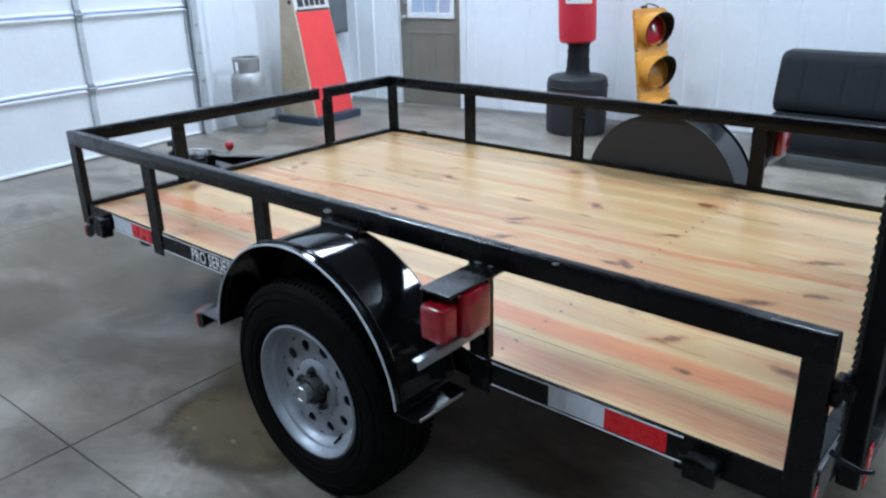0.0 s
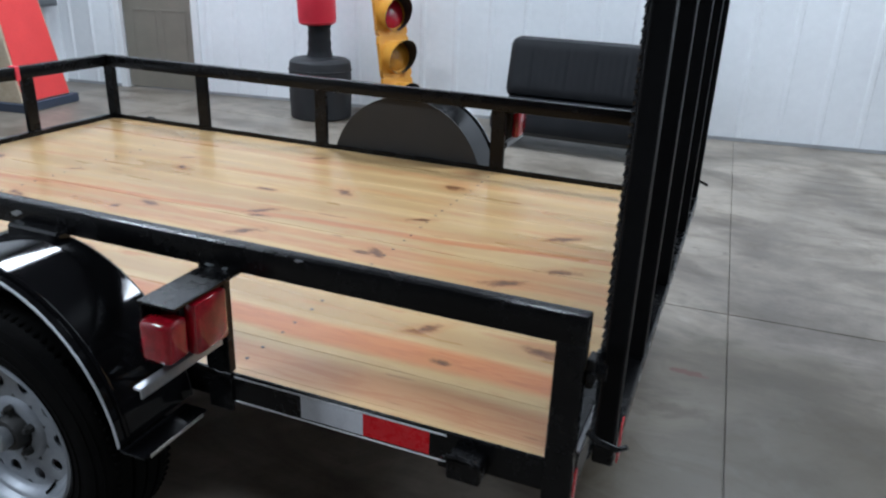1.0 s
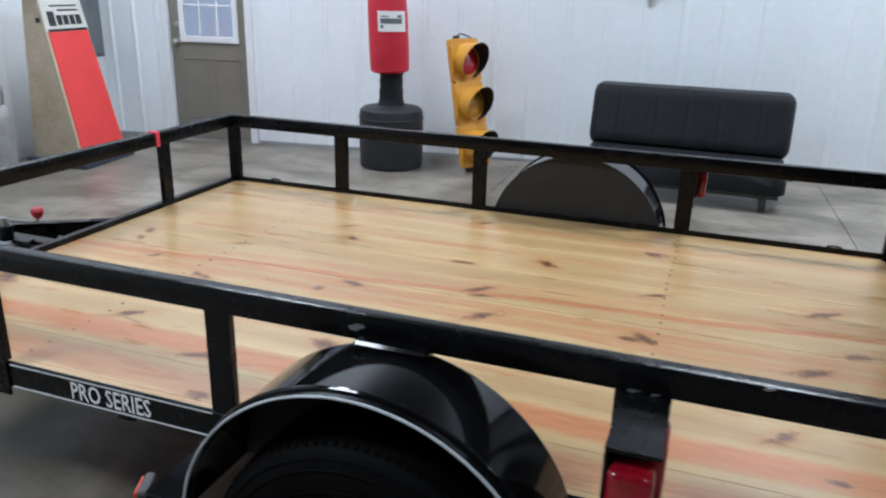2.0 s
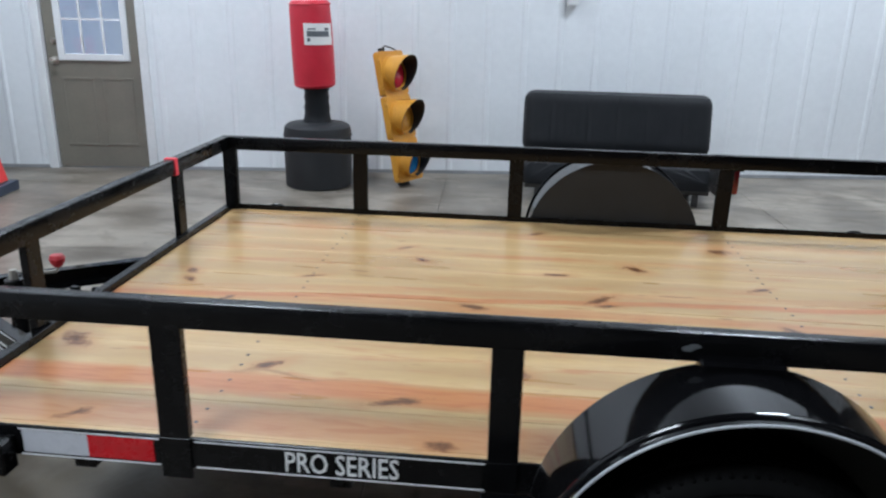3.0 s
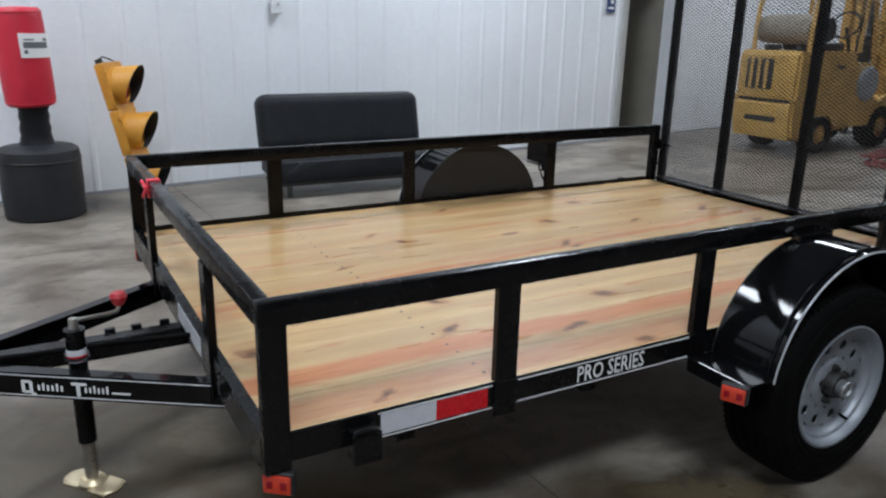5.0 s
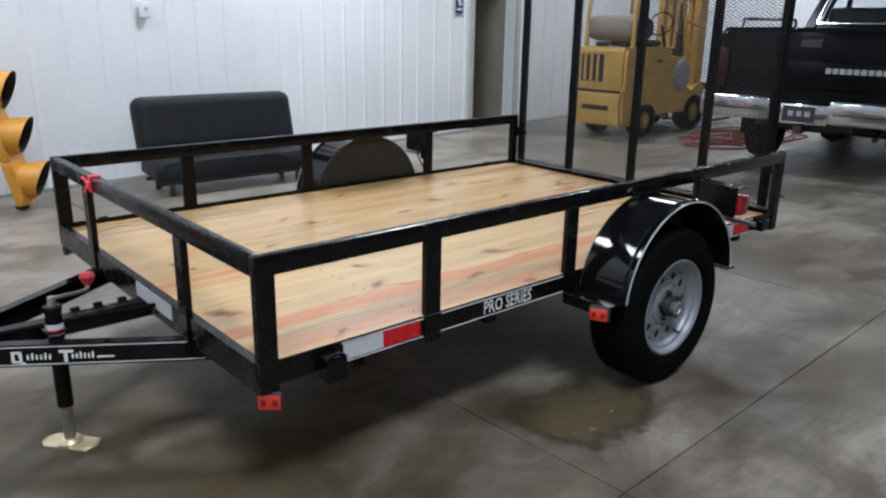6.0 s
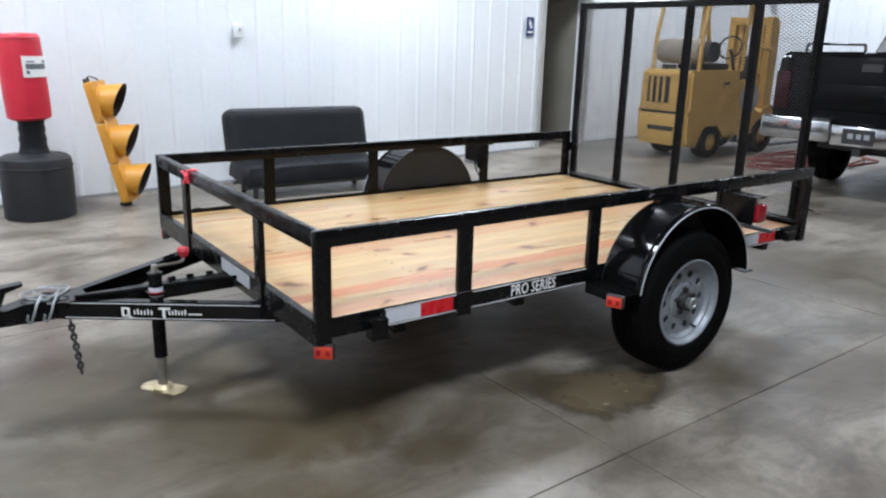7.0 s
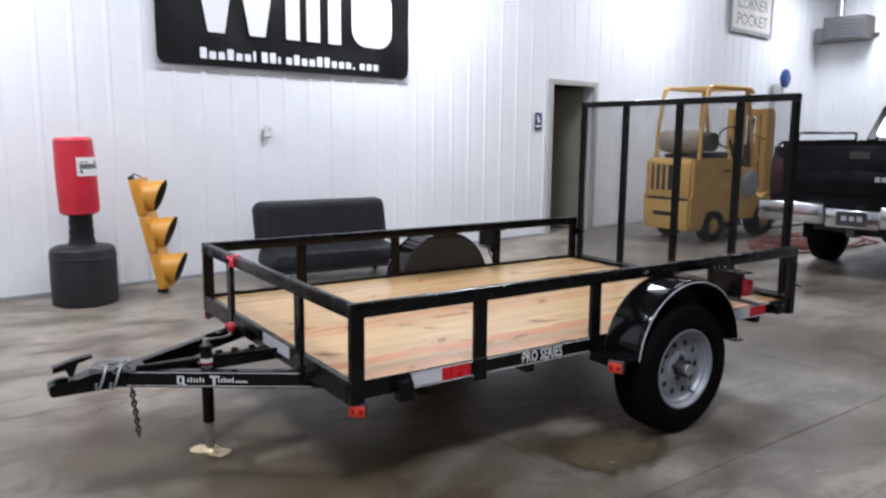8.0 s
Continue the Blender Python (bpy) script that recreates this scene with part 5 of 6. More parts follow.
def traffic_light():
    """Three yellow sections, visors towards local -y, leaning back."""
    t = thing("traffic_light", pose(0.42, 4.72, 0.0, 0, 0, 59) @ pose(0, 0, 0, -13, 0, 0), "old yellow three-lens traffic light leaning on the wall", "traffic light")
    for k, (glass, words) in enumerate(((SIGNAL_BLUE, "blue-green lens"), (SIGNAL_AMBER, "amber lens"), (SIGNAL_RED, "red lens"))):
        z0 = 0.035 + 0.35 * k
        zc = z0 + 0.175
        bm = prism(B(), rounded(-0.14, 0.14, z0 + 0.001, z0 + 0.349, 0.014), -0.07, -0.03)
        prism(bm, rounded(-0.122, 0.122, z0 + 0.004, z0 + 0.346, 0.014), -0.031, 0.0)
        prism(bm, rounded(-0.148, 0.148, z0 + 0.0, z0 + 0.3495, 0.025), -0.085, -0.06)
        lathe(bm, [(0.142, 0.0), (0.142, 0.016), (0.128, 0.016), (0.122, 0.0)], pose(0, -0.085, zc, 90, 0, 0), 36)
        section = part("section", bm, SIGNAL_YELLOW, t, "yellow signal housing")
        lens = lathe(B(), [(0.122, 0.004), (0.103, 0.022), (0.065, 0.037), (0.0, 0.043)], pose(0, -0.085, zc, 90, 0, 0), 32)
        part("lens", lens, glass, section, words)
        visor, rows = B(), []
        for i in range(33):
            a = radians(-78 + 336 * i / 32)
            reach = 0.028 + 0.172 * (math.sin(a) + 1) / 2
            x, z = math.cos(a), math.sin(a)
            rows.append([visor.verts.new((r * x, y, zc + r * z - s)) for r, y, s in ((0.134, -0.095, 0.0), (0.130, -0.095 - reach, 0.022), (0.126, -0.095 - reach, 0.022), (0.13, -0.095, 0.0))])
        for one, two in zip(rows, rows[1:]):
            for k2, m2 in ((0, 0), (1, 1), (2, 1)):
                f = visor.faces.new((one[k2], one[k2 + 1], two[k2 + 1], two[k2]))
                f.material_index = m2
        part("visor", visor, [SIGNAL_YELLOW, VISOR_BLACK], section, "yellow cowl, black inside")
        for z in (z0 + 0.06, z0 + 0.29):
            part("hinge", cyl(B(), (-0.156, -0.07, z - 0.014), (-0.156, -0.07, z + 0.014), 0.011, seg=8), SIGNAL_YELLOW, section)
    top = cyl(B(), (0, 0.01, 1.085), (0, 0.01, 1.12), 0.028, seg=14)
    sweep(top, [(0, 0.01, 1.115), (0.03, -0.01, 1.135), (0.08, -0.03, 1.115), (0.11, -0.05, 1.09)], 0.006, 6)
    part("mount", top, VISOR_BLACK, t)
    part("mount", cyl(B(), (0, 0.01, 0.0), (0, 0.01, 0.036), 0.05, seg=14), VISOR_BLACK, t)


def bench_seat():
    """A vehicle bench seat: fluted backrest and cushion on a low frame; its front is local -y."""
    t = thing("bench_seat", pose(2.11, 4.76, 0, 0, 0, -1.5), "charcoal vinyl vehicle bench seat standing on the floor", "bench seat")
    half = 0.74

    def pad(bm, w, h, d, r, flutes, m):
        """A padded slab in x, z, its bulging front towards -y."""
        nx, nz = 72, 14
        rows = []
        for i in range(nx + 1):
            s = -1 + 2 * i / nx
            row = []
            for j in range(nz + 1):
                q = -1 + 2 * j / nz
                x, z = s * w, q * h
                ex, ez = max(0.0, abs(x) - (w - r)), max(0.0, abs(z) - (h - r))
                far = math.hypot(ex, ez)
                if far > r:
                    x, z = math.copysign(w - r + ex * r / far, x), math.copysign(h - r + ez * r / far, z)
                    far = r
                edge = max(ex, ez, far) / r
                bulge = d * math.sqrt(max(0.0, 1 - edge ** 2.4))
                flute = 0.008 * abs(math.sin(math.pi * flutes * (s + 1) / 2)) * min(1.0, bulge / (0.6 * d)) if abs(s) < 0.93 else 0.0
                row.append((x, -bulge - flute, z))
            rows.append(row)
        front = [[bm.verts.new(p) for p in row] for row in rows]
        back = [[bm.verts.new((p[0], 0.6 * d, p[2])) for p in row] for row in rows]
        for i in range(nx):
            for j in range(nz):
                bm.faces.new((front[i][j], front[i + 1][j], front[i + 1][j + 1], front[i][j + 1]))
                bm.faces.new((back[i][j], back[i][j + 1], back[i + 1][j + 1], back[i + 1][j]))
        rim = [(i, 0) for i in range(nx)] + [(nx, j) for j in range(nz)] + [(i, nz) for i in range(nx, 0, -1)] + [(0, j) for j in range(nz, 0, -1)]
        for (a, b), (c, e) in zip(rim, rim[1:] + rim[:1]):
            bm.faces.new((front[c][e], front[a][b], back[a][b], back[c][e]))
        bmesh.ops.transform(bm, matrix=m, verts=bm.verts)
        return bm

    part("backrest", pad(B(), half, 0.25, 0.10, 0.09, 26, pose(0, 0.06, 0.555, -13, 0, 0)), VINYL, t, "fluted charcoal vinyl backrest")
    part("cushion", pad(B(), half - 0.005, 0.25, 0.10, 0.08, 26, pose(0, -0.17, 0.225, -84, 0, 0)), VINYL, t, "charcoal vinyl seat cushion")
    rail = box(B(), -0.7, 0.7, -0.33, -0.30, 0.09, 0.12, bevel=0.003)
    box(rail, -0.7, 0.7, 0.0, 0.03, 0.09, 0.12, bevel=0.003)
    part("seat_frame", rail, STEEL_DARK, t, "dark steel frame")
    for x in (-0.62, 0.58):
        for y in (-0.32, 0.02):
            part("leg", box(B(), x, x + 0.045, y - 0.015, y + 0.015, 0.0, 0.09, bevel=0.003), STEEL_DARK, t)
    bracket = box(B(), half - 0.02, half + 0.012, -0.10, 0.02, 0.10, 0.24, bevel=0.006)
    cyl(bracket, (half, -0.06, 0.2), (half + 0.05, -0.06, 0.2), 0.02, seg=12)
    part("recliner_bracket", bracket, STEEL_DARK, t)


def propane_cylinder():
    t = thing("propane_cylinder", ROOM @ pose(-2.41, 3.23, 0), "scuffed grey propane cylinder standing on the floor", "gas cylinder")
    body = lathe(B(), [(0.115, 0.035), (0.135, 0.05), (0.152, 0.09), (0.157, 0.14), (0.157, 0.46), (0.15, 0.51), (0.13, 0.545), (0.09, 0.565), (0.0, 0.57)], None, 40)
    part("tank", body, TANK_GREY, t, "grey steel tank")
    part("foot_ring", lathe(B(), [(0.11, 0.05), (0.122, 0.0), (0.126, 0.0), (0.118, 0.055)], None, 36), TANK_GREY, t)
    collar = B()
    for a0, a1 in ((-150, -100), (-80, 20), (40, 130)):
        lathe(collar, [(0.112, 0.54), (0.118, 0.60), (0.12, 0.66), (0.123, 0.66), (0.121, 0.60), (0.115, 0.54)], None, 14, radians(a0), radians(a1))
    lathe(collar, [(0.118, 0.655), (0.126, 0.66), (0.126, 0.685), (0.118, 0.69)], None, 36)
    part("collar", collar, TANK_GREY, t, "slotted steel collar")
    valve = cyl(B(), (0, 0, 0.565), (0, 0, 0.62), 0.018, seg=12)
    cyl(valve, (0, 0, 0.61), (0.05, 0, 0.61), 0.012, seg=10)
    part("valve", valve, BRASSY, t)
    part("hand_wheel", lathe(B(), [(0.0, 0.62), (0.03, 0.62), (0.034, 0.63), (0.03, 0.64), (0.0, 0.64)], None, 16), VISOR_BLACK, t)


def tower_sign():
    """A tapered sign: painted face towards +u, bare wooden flank towards the gate, on a dark plinth."""
    t = thing("tower_sign", ROOM @ pose(-2.47, 3.68, 0), "tapered wooden sign with red face, pale header and dark blue plinth", "sign")
    part("plinth", box(B(), -0.03, 0.52, -0.03, 0.63, 0.0, 0.075, bevel=0.006), PLINTH_BLUE, t, "dark blue plinth")
    low, high = 0.075, 1.32

    def at(z):
        k = (z - low) / (high - low)
        return 0.02 + 0.06 * k, 0.47 - 0.25 * k, 0.0 + 0.045 * k, 0.58 - 0.055 * k

    bm = B()
    a0, a1, b0, b1 = at(low)
    c0, c1, d0, d1 = at(high)
    vs = [bm.verts.new(p) for p in ((a0, b0, low), (a1, b0, low), (a1, b1, low), (a0, b1, low), (c0, d0, high), (c1, d0, high), (c1, d1, high), (c0, d1, high))]
    for q in ((0, 1, 2, 3), (4, 5, 6, 7), (0, 1, 5, 4), (1, 2, 6, 5), (2, 3, 7, 6), (3, 0, 4, 7)):
        bm.faces.new([vs[k] for k in q])
    bmesh.ops.bevel(bm, geom=bm.edges[:], offset=0.005, segments=1, affect="EDGES")
    part("carcass", bm, BARE_WOOD, t, "pale bare plywood box")

    def face(z0, z1, inset, thick, shift=0.0):
        bm = B()
        rows = []
        for z in (z0, z1):
            _, x, y0, y1 = at(z)
            rows.append([bm.verts.new((x + dx, y, z)) for dx, y in ((0.0006 + shift, y0 + inset), (thick + shift, y0 + inset), (thick + shift, y1 - inset), (0.0006 + shift, y1 - inset))])
        for k in range(4):
            bm.faces.new((rows[0][k], rows[0][(k + 1) % 4], rows[1][(k + 1) % 4], rows[1][k]))
        bm.faces.new(rows[0])
        bm.faces.new(rows[1])
        return bm

    part("red_face", face(0.085, 1.06, 0.02, 0.008), SIGN_RED, t, "red painted board", smooth=0)
    header = part("header", face(1.065, 1.315, 0.004, 0.007), SIGN_WHITE, t, "cream header board", smooth=0)
    part("header_rule", face(1.066, 1.082, 0.02, 0.002, 0.0075), INK, header, smooth=0)
    for k, (f0, f1, z0, z1) in enumerate(((0.10, 0.26, 1.105, 1.215), (0.30, 0.42, 1.11, 1.185), (0.45, 0.57, 1.11, 1.185), (0.60, 0.72, 1.11, 1.185), (0.75, 0.88, 1.11, 1.185), (0.36, 0.86, 1.215, 1.228), (0.2, 0.86, 1.25, 1.262))):
        bm = B()
        rows = []
        for z in (z0, z1):
            _, x, y0, y1 = at(z)
            rows.append([bm.verts.new((x + dx, y0 + (y1 - y0) * f, z)) for dx, f in ((0.0074, f0), (0.009, f0), (0.009, f1), (0.0074, f1))])
        for i in range(4):
            bm.faces.new((rows[0][i], rows[0][(i + 1) % 4], rows[1][(i + 1) % 4], rows[1][i]))
        bm.faces.new(rows[0])
        bm.faces.new(rows[1])
        part("print_bar", bm, INK, header, smooth=0)
    c0, c1, d0, d1 = at(high)
    part("cap", box(B(), c0 - 0.012, c1 + 0.016, d0 - 0.012, d1 + 0.012, high - 0.001, high + 0.022, bevel=0.005), SIGN_RED, t, "red cap board")
    _, x, y0, _ = at(1.15)
    part("grommet", cyl(B(), (0.21, y0 + 0.006, 1.15), (0.21, y0 - 0.006, 1.15), 0.02, seg=14), INK, t)


punching_bag()
traffic_light()
bench_seat()
propane_cylinder()
tower_sign()

# grey electrical panel on the gate wall
panel_box = thing("electrical_panel", ROOM @ pose(U0, 4.77, 0, 0, 0, 90), "grey steel electrical panel on the wall", "electrical panel")
body = part("cabinet", box(B(), -0.2, 0.2, -0.13, -0.018, 0.77, 1.72, bevel=0.006), DARK_GREY, panel_box)
part("cabinet_door", box(B(), -0.185, 0.185, -0.14, -0.1305, 0.79, 1.70, bevel=0.004), DARK_GREY, panel_box)
part("conduit", cyl(B(), (0.0, -0.07, 1.721), (0.0, -0.07, CEILING - 0.01), 0.02, seg=12), GALVANISED, panel_box)

# ---- on the wall ----
plate = thing("wall_switch", ROOM @ pose(2.43, V1 - 0.016, 1.52), "white surface switch box on the wall", "switch")
part("switch_box", box(B(), -0.045, 0.045, -0.045, 0.0, -0.065, 0.065, bevel=0.006), WHITE_TRIM, plate)
part("toggle", box(B(), -0.006, 0.006, -0.06, -0.0455, -0.002, 0.024, bevel=0.002), CABLE_GREY, plate)

sign = thing("restroom_sign", ROOM @ pose(6.84, V1 - 0.0165, 1.70), "small blue restroom sign with white markings", "sign")
part("sign_plate", prism(B(), rounded(-0.075, 0.075, -0.125, 0.125, 0.015), -0.006, 0.0), SIGN_BLUE, sign, smooth=0)
pict = B()
lathe(pict, [(0.0, 0.0015), (0.014, 0.0015), (0.014, 0.0)], pose(-0.012, -0.0065, 0.08, 90, 0, 0), 14)
box(pict, -0.03, 0.02, -0.0085, -0.0065, 0.02, 0.06)
box(pict, -0.01, 0.04, -0.0085, -0.0065, -0.02, 0.015)
part("pictogram", pict, DECAL, sign, smooth=0)
part("print_bar", box(B(), -0.05, 0.05, -0.0085, -0.0065, -0.085, -0.06), DECAL, sign, smooth=0)

# black banner with plain white shapes
banner = thing("banner", ROOM @ pose(0, V1 - 0.02, 0), "black vinyl banner with white shapes and hem hung on the wall", "banner")
BL, BR, BZ0, BZ1 = 1.22, 4.40, 2.13, 3.55


def cloth(bm, x0, x1, z0, z1, r, y, wave):
    nx, nz = 60, 24
    grid = []
    for i in range(nx + 1):
        row = []
        for j in range(nz + 1):
            x, z = x0 + (x1 - x0) * i / nx, z0 + (z1 - z0) * j / nz
            ex, ez = max(0.0, x0 + r - x, x - x1 + r), max(0.0, z0 + r - z, z - z1 + r)
            far = math.hypot(ex, ez)
            if far > r:
                x += (1 if x < (x0 + x1) / 2 else -1) * (ex - ex * r / far)
                z += (1 if z < (z0 + z1) / 2 else -1) * (ez - ez * r / far)
            row.append(bm.verts.new((x, y - wave * (noise.noise((x * 1.7, z * 2.6, 3.1)) + 0.5 * noise.noise((x * 4.0 + z * 2, z * 3.0, 7.7)) + 0.8), z)))
        grid.append(row)
    for i in range(nx):
        for j in range(nz):
            bm.faces.new((grid[i][j], grid[i + 1][j], grid[i + 1][j + 1], grid[i][j + 1]))
    bmesh.ops.solidify(bm, geom=bm.faces[:], thickness=0.0015)
    return bm


part("hem", cloth(B(), BL, BR, BZ0, BZ1, 0.02, -0.004, 0.004), BANNER_HEM, banner, "white banner hem")
part("field", cloth(B(), BL + 0.025, BR - 0.025, BZ0 + 0.035, BZ1 - 0.03, 0.1, -0.016, 0.012), BANNER, banner, "black banner field")


def banner_shape(outline):
    part("banner_mark", prism(B(), outline, -0.043, -0.038), BANNER_HEM, banner, "plain white mark", smooth=0)


for s in (1.64, 2.1):
    banner_shape([(s, 3.2), (s + 0.13, 2.5), (s + 0.31, 2.5), (s + 0.44, 3.2)])
for a in (2.66, 2.92, 3.2):
    banner_shape([(a, 2.5), (a + 0.17, 2.5), (a + 0.17, 3.2), (a, 3.2)])
banner_shape(rounded(3.52, 4.1, 2.5, 3.2, 0.2, 6))
for k in range(23):
    a = 1.68 + 0.0975 * k
    tall = k in (0, 3, 6, 7, 8, 11, 14, 15)
    banner_shape(rounded(a, a + (0.03 if k in (6, 9, 19) else 0.07), 2.235, 2.26 if k == 19 else (2.345 if tall else 2.31), 0.012, 3))

# old sign on the far wall
pocket = thing("pocket_sign", ROOM @ pose(12.2, V1 - 0.02, 3.53), "white framed sign with grey capital lettering on the wall", "sign")
part("sign_board", box(B(), 0, 1.6, -0.03, 0, 0, 1.05, bevel=0.006), SIGN_WHITE, pocket, smooth=0)
for a, b, c, d in ((-0.05, 1.65, -0.05, 0.03), (-0.05, 1.65, 1.02, 1.10), (-0.05, 0.02, 0.031, 1.019), (1.58, 1.65, 0.031, 1.019)):
    part("frame_bar", box(B(), a, b, -0.05, -0.0305, c, d, bevel=0.006), CABLE_GREY, pocket)
lettering("lettering", "CORNER", DARK_GREY, pocket, pose(0.22, -0.033, 0.42, 90, 0, 0), 0.22, 1.22, "grey capital letters")
lettering("lettering", "POCKET", DARK_GREY, pocket, pose(0.22, -0.033, 0.11, 90, 0, 0), 0.22, 1.22, "grey capital letters")

phone = thing("wall_fan", ROOM @ pose(14.2, V1 - 0.02, 2.7), "blue plastic wall fan on a white bracket", "fan")
part("bracket", box(B(), -0.05, 0.05, -0.2, 0, -0.3, -0.1, bevel=0.01), WHITE_TRIM, phone)
part("shell", lathe(B(), [(0.0, 0.26), (0.12, 0.24), (0.19, 0.2), (0.19, 0.16), (0.09, 0.1), (0.0, 0.09)], pose(0, -0.05, 0.0, 90, 0, 0) @ pose(0, 0, 0, 0, 0, 0), 28), PHONE_BLUE, phone, "blue fan shell")

heater = thing("unit_heater", ROOM @ pose(U1 - 0.02, 4.35, 3.55, 0, 0, -90), "brown-grey unit heater hung high on the end wall", "heater")
part("casing", box(B(), -0.45, 0.42, -0.55, -0.05, 0.0, 0.5, bevel=0.02), HEATER_BROWN, heater)
for k in range(6):
    part("louvre", box(B(), -0.4, 0.37, -0.572, -0.551, 0.05 + 0.07 * k, 0.09 + 0.07 * k, bevel=0.004), DARK_GREY, heater)
part("flue", cyl(B(), (-0.2, -0.3, 0.5), (-0.2, -0.3, CEILING - 3.56), 0.09, seg=18), GALVANISED, heater)
part("bracket", box(B(), -0.5, 0.5, -0.05, 0.0, 0.1, 0.16), STEEL_DARK, heater)
speaker = thing("junction_box", ROOM @ pose(U1 - 0.02, 4.98, 3.55, 0, 0, -90), "grey box high on the end wall", "box")
part("casing", box(B(), -0.1, 0.1, -0.25, 0, 0.0, 0.33, bevel=0.01), CABLE_GREY, speaker)

# ---- forklift ----
def forklift():
    """Local x points to the forks, y to its left."""
    t = thing("forklift", pose(8.27, 4.65, 0, 0, 0, 2) @ Matrix.Diagonal((1.08, 1.06, 1.03, 1)), "yellow forklift with a gas cylinder on its counterweight", "forklift")
    w = 0.39
    outline = [(-0.78, 0.17), (-0.82, 0.34), (-0.82, 0.55), (-0.78, 0.60), (-0.80, 0.64), (-0.80, 1.10), (-0.76, 1.15), (0.25, 1.15), (0.25, 0.60), (0.30, 0.5), (0.30, 0.28), (-0.03, 0.24), (-0.07, 0.40), (-0.14, 0.46), (-0.42, 0.46), (-0.49, 0.40), (-0.53, 0.15)]
    bm = prism(B(), outline, -w, w)
    bmesh.ops.bevel(bm, geom=[e for e in bm.edges if abs(e.verts[0].co.y - e.verts[1].co.y) < 1e-6], offset=0.035, segments=2, affect="EDGES")
    part("counterweight", bm, FORK_YELLOW, t, "yellow steel counterweight and hood")
    grille = part("grille", box(B(), -0.812, -0.802, -0.08, 0.26, 0.72, 1.06, bevel=0.004), VISOR_BLACK, t, "dark radiator opening")
    for k in range(3):
        y = -0.02 + 0.095 * k
        part("slat", box(B(), -0.83, -0.8125, y, y + 0.035, 0.725, 1.055, bevel=0.004), FORK_YELLOW, grille)
    part("tow_slot", box(B(), -0.826, -0.8205, -0.2, 0.2, 0.36, 0.42, bevel=0.002), VISOR_BLACK, t)
    part("tow_slot", box(B(), -0.805, -0.79, -0.34, 0.34, 0.585, 0.615, bevel=0.002), VISOR_BLACK, t)
    part("badge", box(B(), -0.12, 0.02, -w - 0.004, -w + 0.001, 0.96, 1.0, bevel=0.001), STEEL_DARK, t)
    bm = prism(B(), [(0.251, 0.28), (0.251, 1.02), (0.54, 1.02), (0.62, 0.98), (0.68, 0.62), (0.80, 0.56), (1.02, 0.66), (1.12, 0.6), (1.15, 0.3), (1.02, 0.46), (0.92, 0.52), (0.74, 0.42), (0.69, 0.28)], -w + 0.004, w - 0.004)
    part("chassis", bm, FORK_YELLOW, t, "yellow chassis and fender")
    part("seat", box(B(), -0.28, 0.2, -0.24, 0.24, 1.151, 1.24, bevel=0.03, segments=2), VINYL, t)
    gas_tank(t)
    for y in (-0.35, 0.35):
        part("roof_post", sweep(B(), [(-0.62, y, 1.14), (-0.60, y, 1.6), (-0.5, y, 2.09)], 0.028, 8), FORK_YELLOW, t)
        part("roof_post", sweep(B(), [(0.62, y, 1.0), (0.52, y, 1.55), (0.38, y, 2.12)], 0.028, 8), FORK_YELLOW, t)
        part("roof_post", sweep(B(), [(0.3, y, 1.14), (0.33, y, 1.6), (0.36, y, 2.12)], 0.024, 8), FORK_YELLOW, t)
    guard = part("overhead_guard", sweep(B(), [(-0.5, -0.35, 2.09), (-0.42, -0.35, 2.13), (0.42, -0.35, 2.13), (0.5, -0.35, 2.09)], 0.03, 8), FORK_YELLOW, t, "yellow overhead guard")
    part("guard_bar", sweep(B(), [(-0.5, 0.35, 2.09), (-0.42, 0.35, 2.13), (0.42, 0.35, 2.13), (0.5, 0.35, 2.09)], 0.03, 8), FORK_YELLOW, guard)
    for k in range(8):
        x = -0.42 + 0.12 * k
        part("guard_bar", box(B(), x - 0.012, x + 0.012, -0.35, 0.35, 2.11, 2.14), FORK_YELLOW, guard)
    column = sweep(B(), [(0.62, -0.05, 1.02), (0.52, -0.05, 1.3), (0.46, -0.05, 1.42)], 0.022, 8)
    part("steering_column", column, VISOR_BLACK, t)
    ring = [(0.44 + 0.085 * math.sin(a) * 0.5, -0.05 + 0.17 * math.cos(a), 1.45 + 0.15 * math.sin(a)) for a in (math.tau * k / 20 for k in range(21))]
    part("steering_wheel", sweep(B(), ring, 0.013, 6), VISOR_BLACK, t)
    part("lever_bank", box(B(), 0.56, 0.66, -0.3, -0.12, 1.02, 1.35, bevel=0.02), VISOR_BLACK, t)
    for y in (-0.33, 0.23):
        part("mast_channel", box(B(), 0.94, 1.08, y, y + 0.1, 0.1, 1.88, bevel=0.008), FORK_YELLOW, t, "yellow mast channel")
        part("mast_channel", box(B(), 1.082, 1.16, y + 0.015, y + 0.085, 0.12, 1.84, bevel=0.006), FORK_YELLOW, t)
    for z in (0.5, 1.1, 1.77):
        part("mast_crossbar", box(B(), 0.95, 1.07, -0.229, 0.229, z, z + 0.1, bevel=0.006), FORK_YELLOW, t)
    for y in (-0.19, 0.12):
        part("inner_mast_channel", box(B(), 0.97, 1.06, y, y + 0.07, 0.12, 1.8, bevel=0.006), FORK_YELLOW, t)
    part("lift_cylinder", cyl(B(), (1.01, -0.02, 0.2), (1.01, -0.02, 1.75), 0.045, seg=14), STEEL_DARK, t)
